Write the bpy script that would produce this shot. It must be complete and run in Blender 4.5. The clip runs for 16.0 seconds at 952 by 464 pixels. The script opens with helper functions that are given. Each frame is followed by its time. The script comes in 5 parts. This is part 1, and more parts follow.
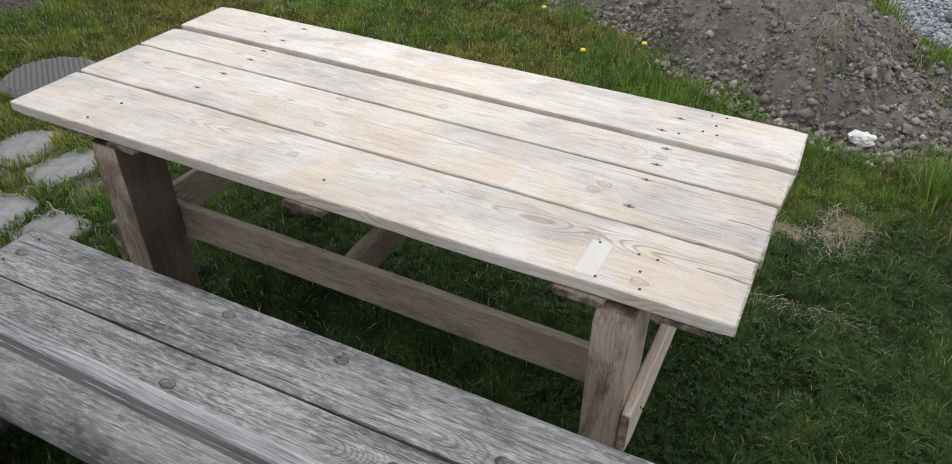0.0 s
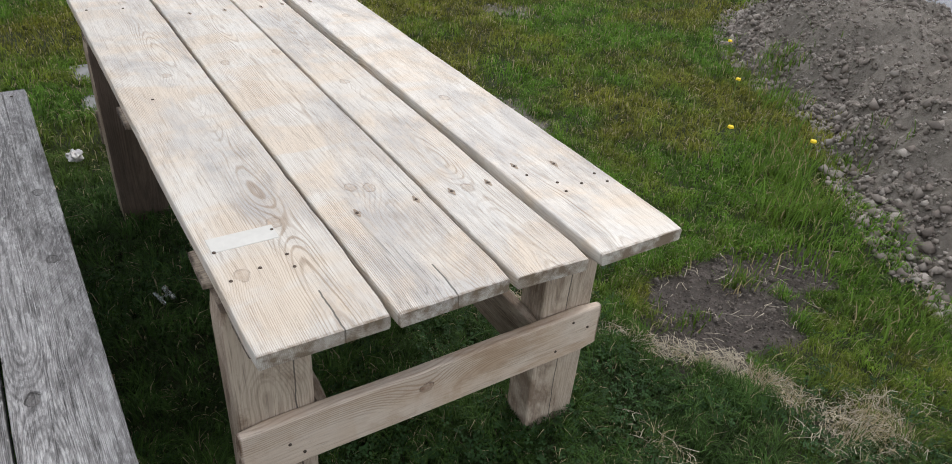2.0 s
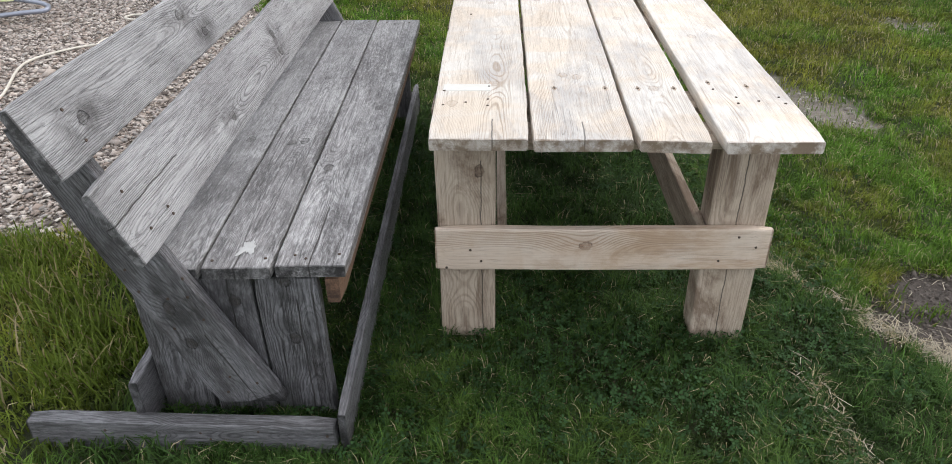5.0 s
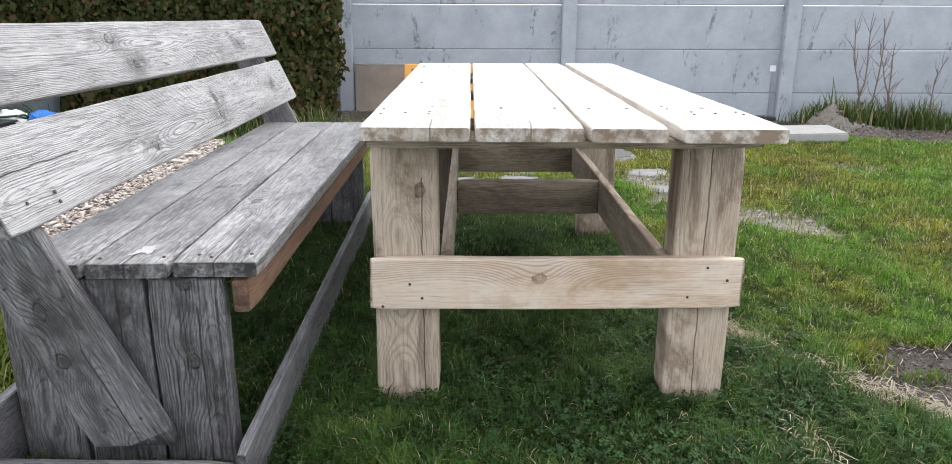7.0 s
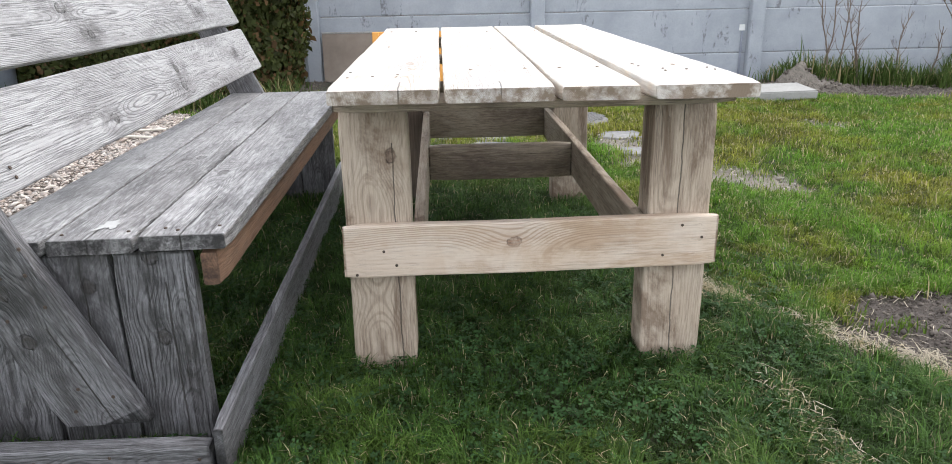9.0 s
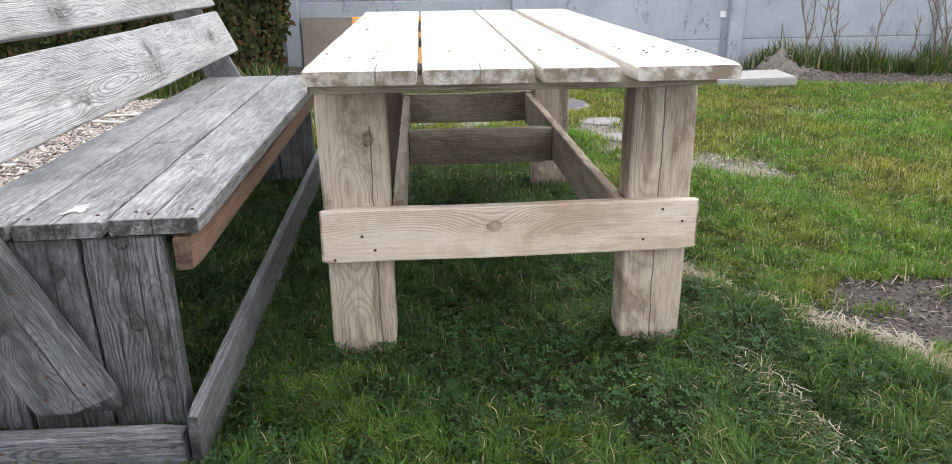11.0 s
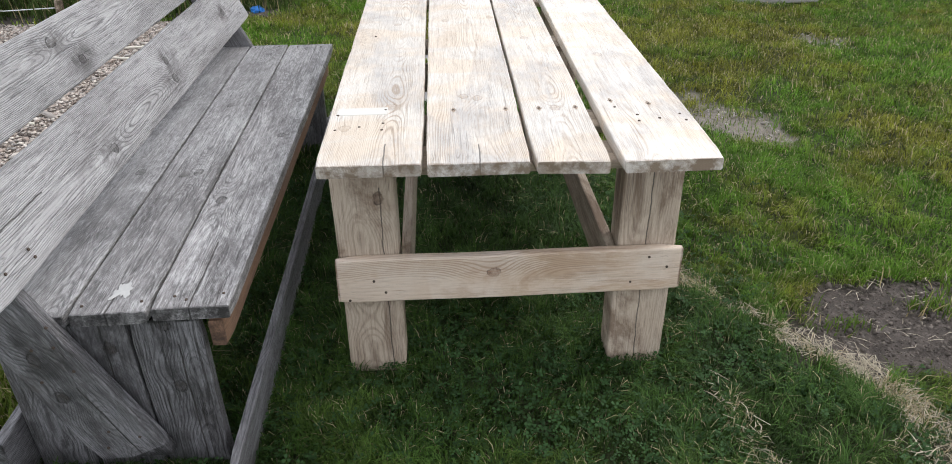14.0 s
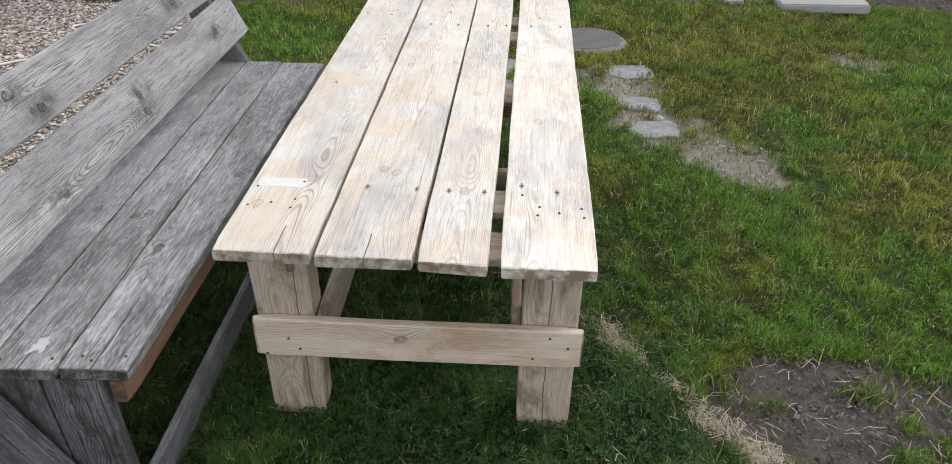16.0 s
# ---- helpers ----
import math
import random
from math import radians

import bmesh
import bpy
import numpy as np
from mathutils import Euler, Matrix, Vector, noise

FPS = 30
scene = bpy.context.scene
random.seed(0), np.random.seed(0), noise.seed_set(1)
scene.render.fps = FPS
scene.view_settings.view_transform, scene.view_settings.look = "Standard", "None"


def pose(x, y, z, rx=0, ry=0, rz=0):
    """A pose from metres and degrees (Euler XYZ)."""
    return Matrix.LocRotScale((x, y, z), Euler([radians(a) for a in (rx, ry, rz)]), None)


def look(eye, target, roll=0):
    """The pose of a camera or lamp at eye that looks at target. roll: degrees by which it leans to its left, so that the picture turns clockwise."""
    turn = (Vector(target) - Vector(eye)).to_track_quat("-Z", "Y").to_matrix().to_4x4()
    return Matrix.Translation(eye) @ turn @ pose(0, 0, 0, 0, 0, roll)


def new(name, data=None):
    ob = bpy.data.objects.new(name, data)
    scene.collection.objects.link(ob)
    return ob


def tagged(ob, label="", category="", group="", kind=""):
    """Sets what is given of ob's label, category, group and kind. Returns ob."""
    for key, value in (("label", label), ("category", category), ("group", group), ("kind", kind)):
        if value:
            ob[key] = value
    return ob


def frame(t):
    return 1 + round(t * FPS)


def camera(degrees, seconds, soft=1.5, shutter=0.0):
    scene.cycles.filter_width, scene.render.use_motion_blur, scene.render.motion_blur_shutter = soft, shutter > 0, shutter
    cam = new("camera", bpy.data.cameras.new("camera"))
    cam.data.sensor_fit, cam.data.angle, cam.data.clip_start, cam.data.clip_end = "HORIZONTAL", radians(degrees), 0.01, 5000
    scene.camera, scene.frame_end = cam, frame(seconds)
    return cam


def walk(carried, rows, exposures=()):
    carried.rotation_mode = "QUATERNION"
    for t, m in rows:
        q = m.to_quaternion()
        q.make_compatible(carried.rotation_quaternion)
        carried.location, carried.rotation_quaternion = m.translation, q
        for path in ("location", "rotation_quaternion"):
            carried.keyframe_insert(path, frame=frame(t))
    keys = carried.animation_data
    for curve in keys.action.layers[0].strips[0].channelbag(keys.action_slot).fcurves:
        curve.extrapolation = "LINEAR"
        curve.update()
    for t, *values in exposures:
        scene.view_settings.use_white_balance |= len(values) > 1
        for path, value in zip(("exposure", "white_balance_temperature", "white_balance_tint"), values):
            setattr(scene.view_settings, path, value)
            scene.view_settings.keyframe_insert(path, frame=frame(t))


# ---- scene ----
cam = camera(65.9, 16.0, soft=0.9)
PATH = [
    (0, (-1.231, -0.019, 1.818), (0.205, 0.711, 0.633), 0.2),
    (0.5, (-1.076, -0.162, 1.712), (0.259, 0.732, 0.52), 5.8),
    (1, (-0.872, -0.413, 1.709), (0.272, 0.763, 0.566), -1.5),
    (1.5, (-0.607, -0.751, 1.653), (0.358, 0.643, 0.592), -3.3),
    (2, (-0.209, -0.914, 1.605), (0.736, 0.471, 0.516), 4.7),
    (2.5, (0.036, -1.113, 1.624), (0.505, 0.514, 0.559), -0.7),
    (3, (0.167, -1.401, 1.717), (0.308, 0.252, 0.6), 0.4),
    (3.5, (0.107, -1.493, 1.767), (0.174, 0.149, 0.626), 0.3),
    (3.7, (0.097, -1.516, 1.75), (0.176, 0.096, 0.57), 1.0),
    (5.8, (0.235, -1.656, 1.148), (0.115, 0.152, 0.301), -1.8),
    (6, (0.245, -1.654, 1.043), (0.159, 0.182, 0.255), -1.8),
    (6.5, (0.257, -1.617, 0.986), (0.295, 0.261, 0.3), -1.9),
    (7, (0.243, -1.623, 0.996), (0.265, 0.295, 0.43), 0.2),
    (7.5, (0.237, -1.628, 1.0), (0.292, 0.292, 0.442), -0.5),
    (8, (0.243, -1.624, 0.998), (0.302, 0.283, 0.398), -0.6),
    (8.5, (0.249, -1.618, 0.986), (0.318, 0.281, 0.36), -0.8),
    (9, (0.248, -1.606, 0.977), (0.335, 0.285, 0.331), -1.1),
    (9.5, (0.246, -1.602, 0.975), (0.345, 0.283, 0.315), -0.9),
    (9.7, (0.245, -1.599, 0.973), (0.37, 0.284, 0.309), -0.4),
    (12, (0.263, -1.586, 0.959), (0.393, 0.29, 0.279), -0.9),
    (12.5, (0.259, -1.583, 0.965), (0.358, 0.299, 0.296), -1.5),
    (13, (0.258, -1.585, 0.953), (0.315, 0.296, 0.277), -1.6),
    (13.5, (0.256, -1.539, 1.068), (0.302, 0.262, 0.2), 0.7),
    (14, (0.297, -1.55, 1.467), (0.38, 0.18, 0.467), -0.8),
    (14.5, (0.327, -1.619, 1.773), (0.327, 0.092, 0.737), -1.4),
    (15, (0.405, -1.722, 1.897), (0.333, 0.028, 0.932), -1.1),
    (15.5, (0.545, -1.613, 1.855), (0.507, 0.104, 0.83), -1.3),
    (16, (0.733, -1.449, 1.791), (0.645, 0.223, 0.696), 0.6),
]
EXPOSURES = [(0.0, 0.3), (1.5, 0.3), (3.5, 0.48), (6.0, 1.14), (6.5, 1.45), (7.0, 1.2), (7.5, 1.1), (9.0, 1.17), (9.7, 1.2), (12.0, 1.3), (13.0, 1.38), (13.5, 1.5), (14.0, 0.68), (15.0, 0.58), (16.0, 0.55)]
walk(cam, [(t, look(eye, target, roll)) for t, eye, target, roll in PATH], EXPOSURES)

# ---- world and sun: bright thin overcast, a veiled sun beyond the far right of the table ----
SUN_AZ, SUN_EL = 58.0, 46.0          # degrees: azimuth from +y towards +x, elevation
world = bpy.data.worlds.new("world")
scene.world = world
world.use_nodes = True
wn = world.node_tree.nodes
wl = world.node_tree.links
sky = wn.new("ShaderNodeTexSky")
sky.sky_type, sky.sun_disc = "NISHITA", False
sky.sun_elevation, sky.sun_rotation = radians(SUN_EL), radians(SUN_AZ)
sky.air_density, sky.dust_density, sky.ozone_density = 1.0, 3.0, 1.0
haze = wn.new("ShaderNodeMix")       # thin cloud greys the blue of the sky
haze.data_type = "RGBA"
haze.inputs[0].default_value = 0.8
haze.inputs[7].default_value = (7.2, 7.4, 7.8, 1)
wl.new(sky.outputs[0], haze.inputs[6])
wl.new(haze.outputs[2], wn["Background"].inputs[0])
wn["Background"].inputs[1].default_value = 0.145
sun = new("sun", bpy.data.lights.new("sun", "SUN"))
sun.data.energy, sun.data.angle, sun.data.color = 0.8, radians(30), (1.0, 0.96, 0.9)
sd = Vector((math.sin(radians(SUN_AZ)) * math.cos(radians(SUN_EL)), math.cos(radians(SUN_AZ)) * math.cos(radians(SUN_EL)), math.sin(radians(SUN_EL))))
sun.matrix_world = look(sd * 20, (0, 0, 0))


# ---- node helpers ----
class Mat:
    """A small builder for node materials."""

    def __init__(self, name):
        self.m = bpy.data.materials.new(name)
        self.m.use_nodes = True
        self.n, self.l = self.m.node_tree.nodes, self.m.node_tree.links
        self.bsdf = self.n["Principled BSDF"]
        self.bsdf.inputs["Roughness"].default_value = 0.8
        self.bsdf.inputs["Specular IOR Level"].default_value = 0.4

    def node(self, kind, **props):
        nd = self.n.new("ShaderNode" + kind)
        if "operation" in props:
            nd.operation = props["operation"]
        if "use_clamp" in props:
            nd.use_clamp = props["use_clamp"]
        if "feature" in props:
            nd.feature = props["feature"]
        if "data_type" in props:
            nd.data_type, nd.blend_type = props["data_type"], props["blend_type"]
        return nd

    def put(self, sock, v):
        if isinstance(v, bpy.types.NodeSocket):
            self.l.new(v, sock)
        else:
            sock.default_value = v

    def coord(self, kind="Object", scale=(1, 1, 1), shift=False):
        t = self.node("TexCoord")
        out = t.outputs[kind]
        if shift:
            info = self.node("ObjectInfo")
            k = self.node("VectorMath", operation="SCALE")
            k.inputs[0].default_value = (37.0, 53.0, 19.0)
            self.l.new(info.outputs["Random"], k.inputs["Scale"])
            a = self.node("VectorMath", operation="ADD")
            self.l.new(out, a.inputs[0]), self.l.new(k.outputs[0], a.inputs[1])
            out = a.outputs[0]
        return self.scaled(out, scale)

    def scaled(self, vec, scale):
        mp = self.node("VectorMath", operation="MULTIPLY")
        self.l.new(vec, mp.inputs[0])
        mp.inputs[1].default_value = scale
        return mp.outputs[0]

    def noise(self, vec, scale, detail=4, rough=0.6, distort=0.0):
        nz = self.node("TexNoise")
        self.l.new(vec, nz.inputs["Vector"])
        nz.inputs["Scale"].default_value, nz.inputs["Detail"].default_value = scale, detail
        nz.inputs["Roughness"].default_value, nz.inputs["Distortion"].default_value = rough, distort
        return nz.outputs["Fac"]

    def math(self, op, a, b=0.0, c=None, clamp=False):
        md = self.node("Math", operation=op, use_clamp=clamp)
        self.put(md.inputs[0], a), self.put(md.inputs[1], b)
        if c is not None:
            self.put(md.inputs[2], c)
        return md.outputs[0]

    def ramp(self, fac, *stops):
        r = self.node("ValToRGB")
        el = r.color_ramp.elements
        while len(el) < len(stops):
            el.new(0.5)
        for e, (p, c) in zip(el, stops):
            e.position, e.color = p, (*c, 1) if len(c) == 3 else c
        self.l.new(fac, r.inputs[0])
        return r.outputs[0]

    def rng(self, fac, a, b, c=0.0, d=1.0):
        r = self.node("MapRange")
        self.put(r.inputs[0], fac)
        for k, v in zip((1, 2, 3, 4), (a, b, c, d)):
            r.inputs[k].default_value = v
        return r.outputs[0]

    def mix(self, fac, a, b, blend="MIX"):
        mx = self.node("Mix", data_type="RGBA", blend_type=blend)
        self.put(mx.inputs[0], fac)
        for k, v in ((6, a), (7, b)):
            self.put(mx.inputs[k], (*v, 1) if isinstance(v, tuple) and len(v) == 3 else v)
        return mx.outputs[2]

    def done(self, colour=None, rough=None, bump=None, strength=0.3, distance=0.002, metal=None):
        if colour is not None:
            self.put(self.bsdf.inputs["Base Color"], (*colour, 1) if isinstance(colour, tuple) and len(colour) == 3 else colour)
        if rough is not None:
            self.put(self.bsdf.inputs["Roughness"], rough)
        if metal is not None:
            self.put(self.bsdf.inputs["Metallic"], metal)
        if bump is not None:
            b = self.node("Bump")
            b.inputs["Strength"].default_value, b.inputs["Distance"].default_value = strength, distance
            self.l.new(bump, b.inputs["Height"])
            self.l.new(b.outputs[0], self.bsdf.inputs["Normal"])
        return self.m


def wood(name, light, mid, dark, knot, stain, weather=0.5, ring=0.5, bump=0.5, blotch=(0.6, 0.55, 0.5), blotchy=0.35, stained=0.5, pale=(0.5, 0.5, 0.5), worn=0.0, sheen=(0.6, 0.85), hair=0.4, dashy=0.3, show=(0.44, 0.64), knotty=0.6, freq=1450.0, fray=3.0, swirl=0.034, patch=(4.0, 6.5), edge=(0.42, 0.66), mottle=0.0, halo=0.0, stain_edge=(0.46, 0.64), late=(0.45, 0.95), checks=(0.6, 0.65), arch=0.8):
    """Flat-sawn softwood: grain on the board's own y axis, arched growth rings that bend round the board's knots, fibres, splits, stains.
    A board's own knots and end split stand in its properties knot_a to knot_d and split."""
    m = Mat(name)
    raw = m.node("TexCoord").outputs["Object"]
    p = m.coord(shift=True)
    sep = m.node("SeparateXYZ")
    m.l.new(raw, sep.inputs[0])
    info = m.node("ObjectInfo").outputs["Random"]
    core, rim, bend, smear = 0.0, 0.0, 0.0, 0.0
    for key in ("knot_a", "knot_b", "knot_c", "knot_d"):
        at = m.node("Attribute")
        at.attribute_type, at.attribute_name = "OBJECT", key
        dv = m.node("VectorMath", operation="SUBTRACT")
        m.l.new(raw, dv.inputs[0]), m.l.new(at.outputs["Vector"], dv.inputs[1])
        flat = m.scaled(dv.outputs[0], (1.0, 0.72, 0.0))
        wide = m.scaled(dv.outputs[0], (1.0, 0.42, 0.0))
        ln, lw = m.node("VectorMath", operation="LENGTH"), m.node("VectorMath", operation="LENGTH")
        m.l.new(flat, ln.inputs[0]), m.l.new(wide, lw.inputs[0])
        d = m.math("ADD", ln.outputs["Value"], m.math("MULTIPLY", m.math("SUBTRACT", m.noise(p, 45.0, 3), 0.5), 0.018))
        g2 = m.math("EXPONENT", m.math("MULTIPLY", m.math("POWER", m.math("DIVIDE", lw.outputs["Value"], 0.042), 2.0), -1.0))
        bend = m.math("ADD", bend, m.math("MULTIPLY", g2, swirl))
        smear = m.math("MAXIMUM", smear, g2)
        core = m.math("MAXIMUM", core, m.rng(d, 0.0115, 0.0145, 1.0, 0.0))
        rim = m.math("MAXIMUM", rim, m.rng(m.math("ABSOLUTE", m.math("SUBTRACT", d, 0.0135)), 0.0, 0.0028, 1.0, 0.0))
    sway = m.math("MULTIPLY", m.math("SUBTRACT", m.noise(m.scaled(p, (0.6, 0.9, 0.6)), 1.6, 3), 0.5), 0.05)
    jit = m.math("MULTIPLY", m.math("SUBTRACT", m.noise(m.scaled(p, (9.0, 1.6, 9.0)), 1.0, 3, 0.6), 0.5), 0.007)
    off = m.math("ADD", m.math("ADD", sep.outputs[0], sway), m.math("MULTIPLY_ADD", info, 0.10, -0.05))
    deep = m.math("MULTIPLY_ADD", m.noise(m.scaled(p, (0.01, 1.0, 0.01)), arch, 2), 0.085, m.math("MULTIPLY", sep.outputs[2], 0.9))
    r = m.math("SQRT", m.math("ADD", m.math("POWER", off, 2.0), m.math("POWER", deep, 2.0)))
    r = m.math("ADD", m.math("ADD", r, jit), bend)
    fine = m.noise(m.scaled(p, (330.0, 5.0, 330.0)), 1.0, 4, 0.75)
    mid_f = m.noise(m.scaled(p, (125.0, 3.0, 125.0)), 1.0, 4, 0.72, 0.3)
    rings = m.math("MULTIPLY_ADD", m.math("SINE", m.math("ADD", m.math("MULTIPLY", r, freq), m.math("MULTIPLY", mid_f, fray))), 0.5, 0.5)
    rings = m.rng(rings, *late)
    broad = m.noise(m.scaled(p, (9.0, 1.1, 9.0)), 1.0, 4, 0.65, 0.4)
    figure = m.math("MULTIPLY", rings, m.rng(broad, *show, 0.08, 1.0))
    col = m.ramp(broad, (0.25, mid), (0.52, light), (0.8, mid))
    pat = m.noise(m.scaled(p, (patch[0], patch[1], patch[0])), 1.0, 4, 0.5, 0.8)
    col = m.mix(m.math("MULTIPLY", m.rng(pat, *edge), blotchy), col, blotch)
    st = m.noise(m.scaled(p, (5.5, 1.9, 5.5)), 1.0, 6, 0.72, 0.8)
    col = m.mix(m.math("MULTIPLY", m.rng(st, *stain_edge), stained), col, stain)
    col = m.mix(m.math("MULTIPLY", figure, ring), col, dark)
    col = m.mix(m.math("MULTIPLY", m.rng(fine, 0.5, 0.7), weather * 0.7), col, dark)
    col = m.mix(m.math("MULTIPLY", m.rng(mid_f, 0.56, 0.64), weather * 0.8), col, dark)
    dash = m.noise(m.scaled(p, (150.0, 10.0, 150.0)), 1.0, 3, 0.6, 0.4)
    col = m.mix(m.math("MULTIPLY", m.rng(dash, 0.555, 0.61), dashy), col, dark)
    if worn:
        wr = m.math("MULTIPLY", m.rng(m.noise(m.scaled(p, (6.0, 2.4, 6.0)), 1.0, 5, 0.7, 0.5), 0.5, 0.66), m.rng(fine, 0.35, 0.6, 1.0, 0.25))
        col = m.mix(m.math("MULTIPLY", wr, worn), col, pale)
    if mottle:
        mo = m.noise(m.scaled(p, (150.0, 30.0, 150.0)), 1.0, 4, 0.7, 0.5)
        zone = m.rng(m.noise(m.scaled(p, (7.0, 2.0, 7.0)), 1.0, 4, 0.65), 0.38, 0.6, 0.25, 1.0)
        col = m.mix(m.math("MULTIPLY", m.math("MULTIPLY", m.rng(mo, 0.5, 0.62), zone), mottle), col, dark)
        col = m.mix(m.math("MULTIPLY", m.rng(mo, 0.47, 0.36), mottle * 0.6), col, pale)
    hv = m.noise(m.scaled(p, (62.0, 1.5, 62.0)), 1.0, 3, 0.6, 0.5)
    hl = m.math("MAXIMUM", m.rng(m.math("ABSOLUTE", m.math("SUBTRACT", hv, 0.47)), 0.0, 0.016, 1.0, 0.0), m.rng(m.math("ABSOLUTE", m.math("SUBTRACT", hv, 0.56)), 0.0, 0.014, 1.0, 0.0))
    hl = m.math("MULTIPLY", hl, m.rng(dash, 0.42, 0.5))
    col = m.mix(m.math("MULTIPLY", hl, hair), col, tuple(c * 0.6 for c in dark))
    ck = m.noise(m.scaled(p, (44.0, 0.5, 44.0)), 1.0, 2, 0.5, 0.25)
    crack = m.rng(m.math("ABSOLUTE", m.math("SUBTRACT", ck, 0.5)), 0.0, 0.011, 1.0, 0.0)
    crack = m.math("MULTIPLY", crack, m.rng(m.noise(m.scaled(p, (3.0, 0.8, 3.0)), 1.0, 2), *checks))
    sa = m.node("Attribute")
    sa.attribute_type, sa.attribute_name = "OBJECT", "split"
    ss = m.node("SeparateXYZ")
    m.l.new(sa.outputs["Vector"], ss.inputs[0])
    wav = m.math("MULTIPLY", m.math("SUBTRACT", m.noise(m.scaled(p, (0.01, 9.0, 0.01)), 1.0, 3), 0.5), 0.014)
    dx = m.math("ABSOLUTE", m.math("ADD", m.math("SUBTRACT", sep.outputs[0], ss.outputs[0]), wav))
    split = m.math("MULTIPLY", m.rng(dx, 0.0010, 0.0024, 1.0, 0.0), m.math("LESS_THAN", sep.outputs[1], ss.outputs[1]))
    crack = m.math("MAXIMUM", m.math("MULTIPLY", crack, min(1.0, hair * 1.6)), split)
    col = m.mix(m.math("MULTIPLY", crack, 0.8), col, (0.03, 0.025, 0.02))
    if halo:
        sm = m.math("MULTIPLY", m.rng(smear, 0.12, 0.75), m.rng(m.noise(m.scaled(p, (14.0, 14.0, 14.0)), 1.0, 4, 0.65), 0.40, 0.60))
        col = m.mix(m.math("MULTIPLY", sm, halo), col, tuple(c * 1.5 for c in dark))
    rim = m.math("MULTIPLY", rim, m.rng(m.noise(p, 38.0, 2), 0.36, 0.56, 0.2, 1.0))
    col = m.mix(m.math("MULTIPLY", core, m.rng(m.noise(p, 70.0, 3), 0.35, 0.65, knotty * 0.3, knotty)), col, m.mix(rings, knot, tuple(min(1.0, c * 1.7) for c in knot)))
    col = m.mix(m.math("MULTIPLY", rim, knotty), col, tuple(c * 0.5 for c in knot))
    ea = m.node("Attribute")
    ea.attribute_type, ea.attribute_name = "OBJECT", "ends"
    es = m.node("SeparateXYZ")
    m.l.new(ea.outputs["Vector"], es.inputs[0])
    end = m.rng(m.math("SUBTRACT", m.math("ABSOLUTE", sep.outputs[1]), es.outputs[0]), -0.007, -0.003)
    col = m.mix(m.math("MULTIPLY", end, m.rng(m.noise(p, 24.0, 4, 0.7), 0.38, 0.58, 0.15, 0.95)), col, tuple(c * 0.6 for c in dark))
    tone = m.node("HueSaturation")
    m.put(tone.inputs["Value"], m.math("MULTIPLY_ADD", info, 0.22, 0.89))
    m.put(tone.inputs["Color"], col)
    h = m.math("ADD", m.math("MULTIPLY", figure, -0.5), m.math("MULTIPLY", m.math("ADD", m.math("ADD", fine, mid_f), hl), -0.6))
    h = m.math("SUBTRACT", h, m.math("MULTIPLY", m.math("ADD", crack, m.math("MULTIPLY", rim, knotty)), 1.6))
    return m.done(tone.outputs[0], m.rng(fine, 0.3, 0.7, *sheen), h, bump, 0.0018)


sanded = wood("sanded_pine", (0.645, 0.605, 0.55), (0.58, 0.53, 0.47), (0.29, 0.21, 0.142), (0.30, 0.22, 0.155), (0.40, 0.385, 0.375), 0.38, 0.68, 0.4, (0.63, 0.515, 0.395), 0.65, 0.85, (0.71, 0.69, 0.65), 0.65, (0.38, 0.6), 0.35, 0.2, (0.42, 0.62), 0.55,
              1900.0, 2.2, 0.014, (3.2, 8.0), (0.44, 0.58), late=(0.58, 0.98), checks=(0.57, 0.62))
sanded_leg = wood("half_sanded_pine", (0.45, 0.365, 0.285), (0.39, 0.31, 0.238), (0.13, 0.088, 0.06), (0.08, 0.05, 0.035), (0.17, 0.118, 0.082), 0.4, 0.4, 0.4, (0.50, 0.425, 0.345), 0.5, 0.9, (0.54, 0.47, 0.39), 0.4, (0.6, 0.85), 0.4, 0.22, (0.42, 0.62), 0.95, 1500.0, 2.2, 0.02, (3.0, 4.0), (0.4, 0.6), 0.15, 0.6, (0.47, 0.58), (0.5, 0.95), (0.54, 0.6), 2.4)
sanded_board = wood("sanded_pink_pine", (0.61, 0.495, 0.395), (0.55, 0.435, 0.335), (0.26, 0.16, 0.10), (0.17, 0.10, 0.065), (0.42, 0.29, 0.19), 0.25, 0.55, 0.3, (0.65, 0.56, 0.475), 0.65, 0.75, (0.67, 0.60, 0.53), 0.5, (0.45, 0.7), 0.28, 0.16, (0.46, 0.64), 0.85, 1300.0, 1.4, 0.03, (3.0, 7.0), (0.45, 0.56), 0.0, 0.3, (0.5, 0.62))
rough_wood = wood("unsanded_old_pine", (0.40, 0.325, 0.25), (0.32, 0.255, 0.19), (0.09, 0.062, 0.044), (0.09, 0.05, 0.03), (0.14, 0.10, 0.078), 0.4, 0.4, 0.6, (0.45, 0.385, 0.31), 0.5, 0.8, (0.5, 0.42, 0.33), 0.3, (0.6, 0.85), 0.45, 0.3, mottle=0.35)
dark_leg = wood("dark_brown_pine", (0.13, 0.095, 0.07), (0.10, 0.072, 0.052), (0.035, 0.025, 0.02), (0.04, 0.025, 0.02), (0.06, 0.045, 0.035), 0.4, 0.4, 0.5, (0.16, 0.12, 0.09), 0.5, 0.7, (0.2, 0.16, 0.12), 0.3, (0.6, 0.85), 0.4)
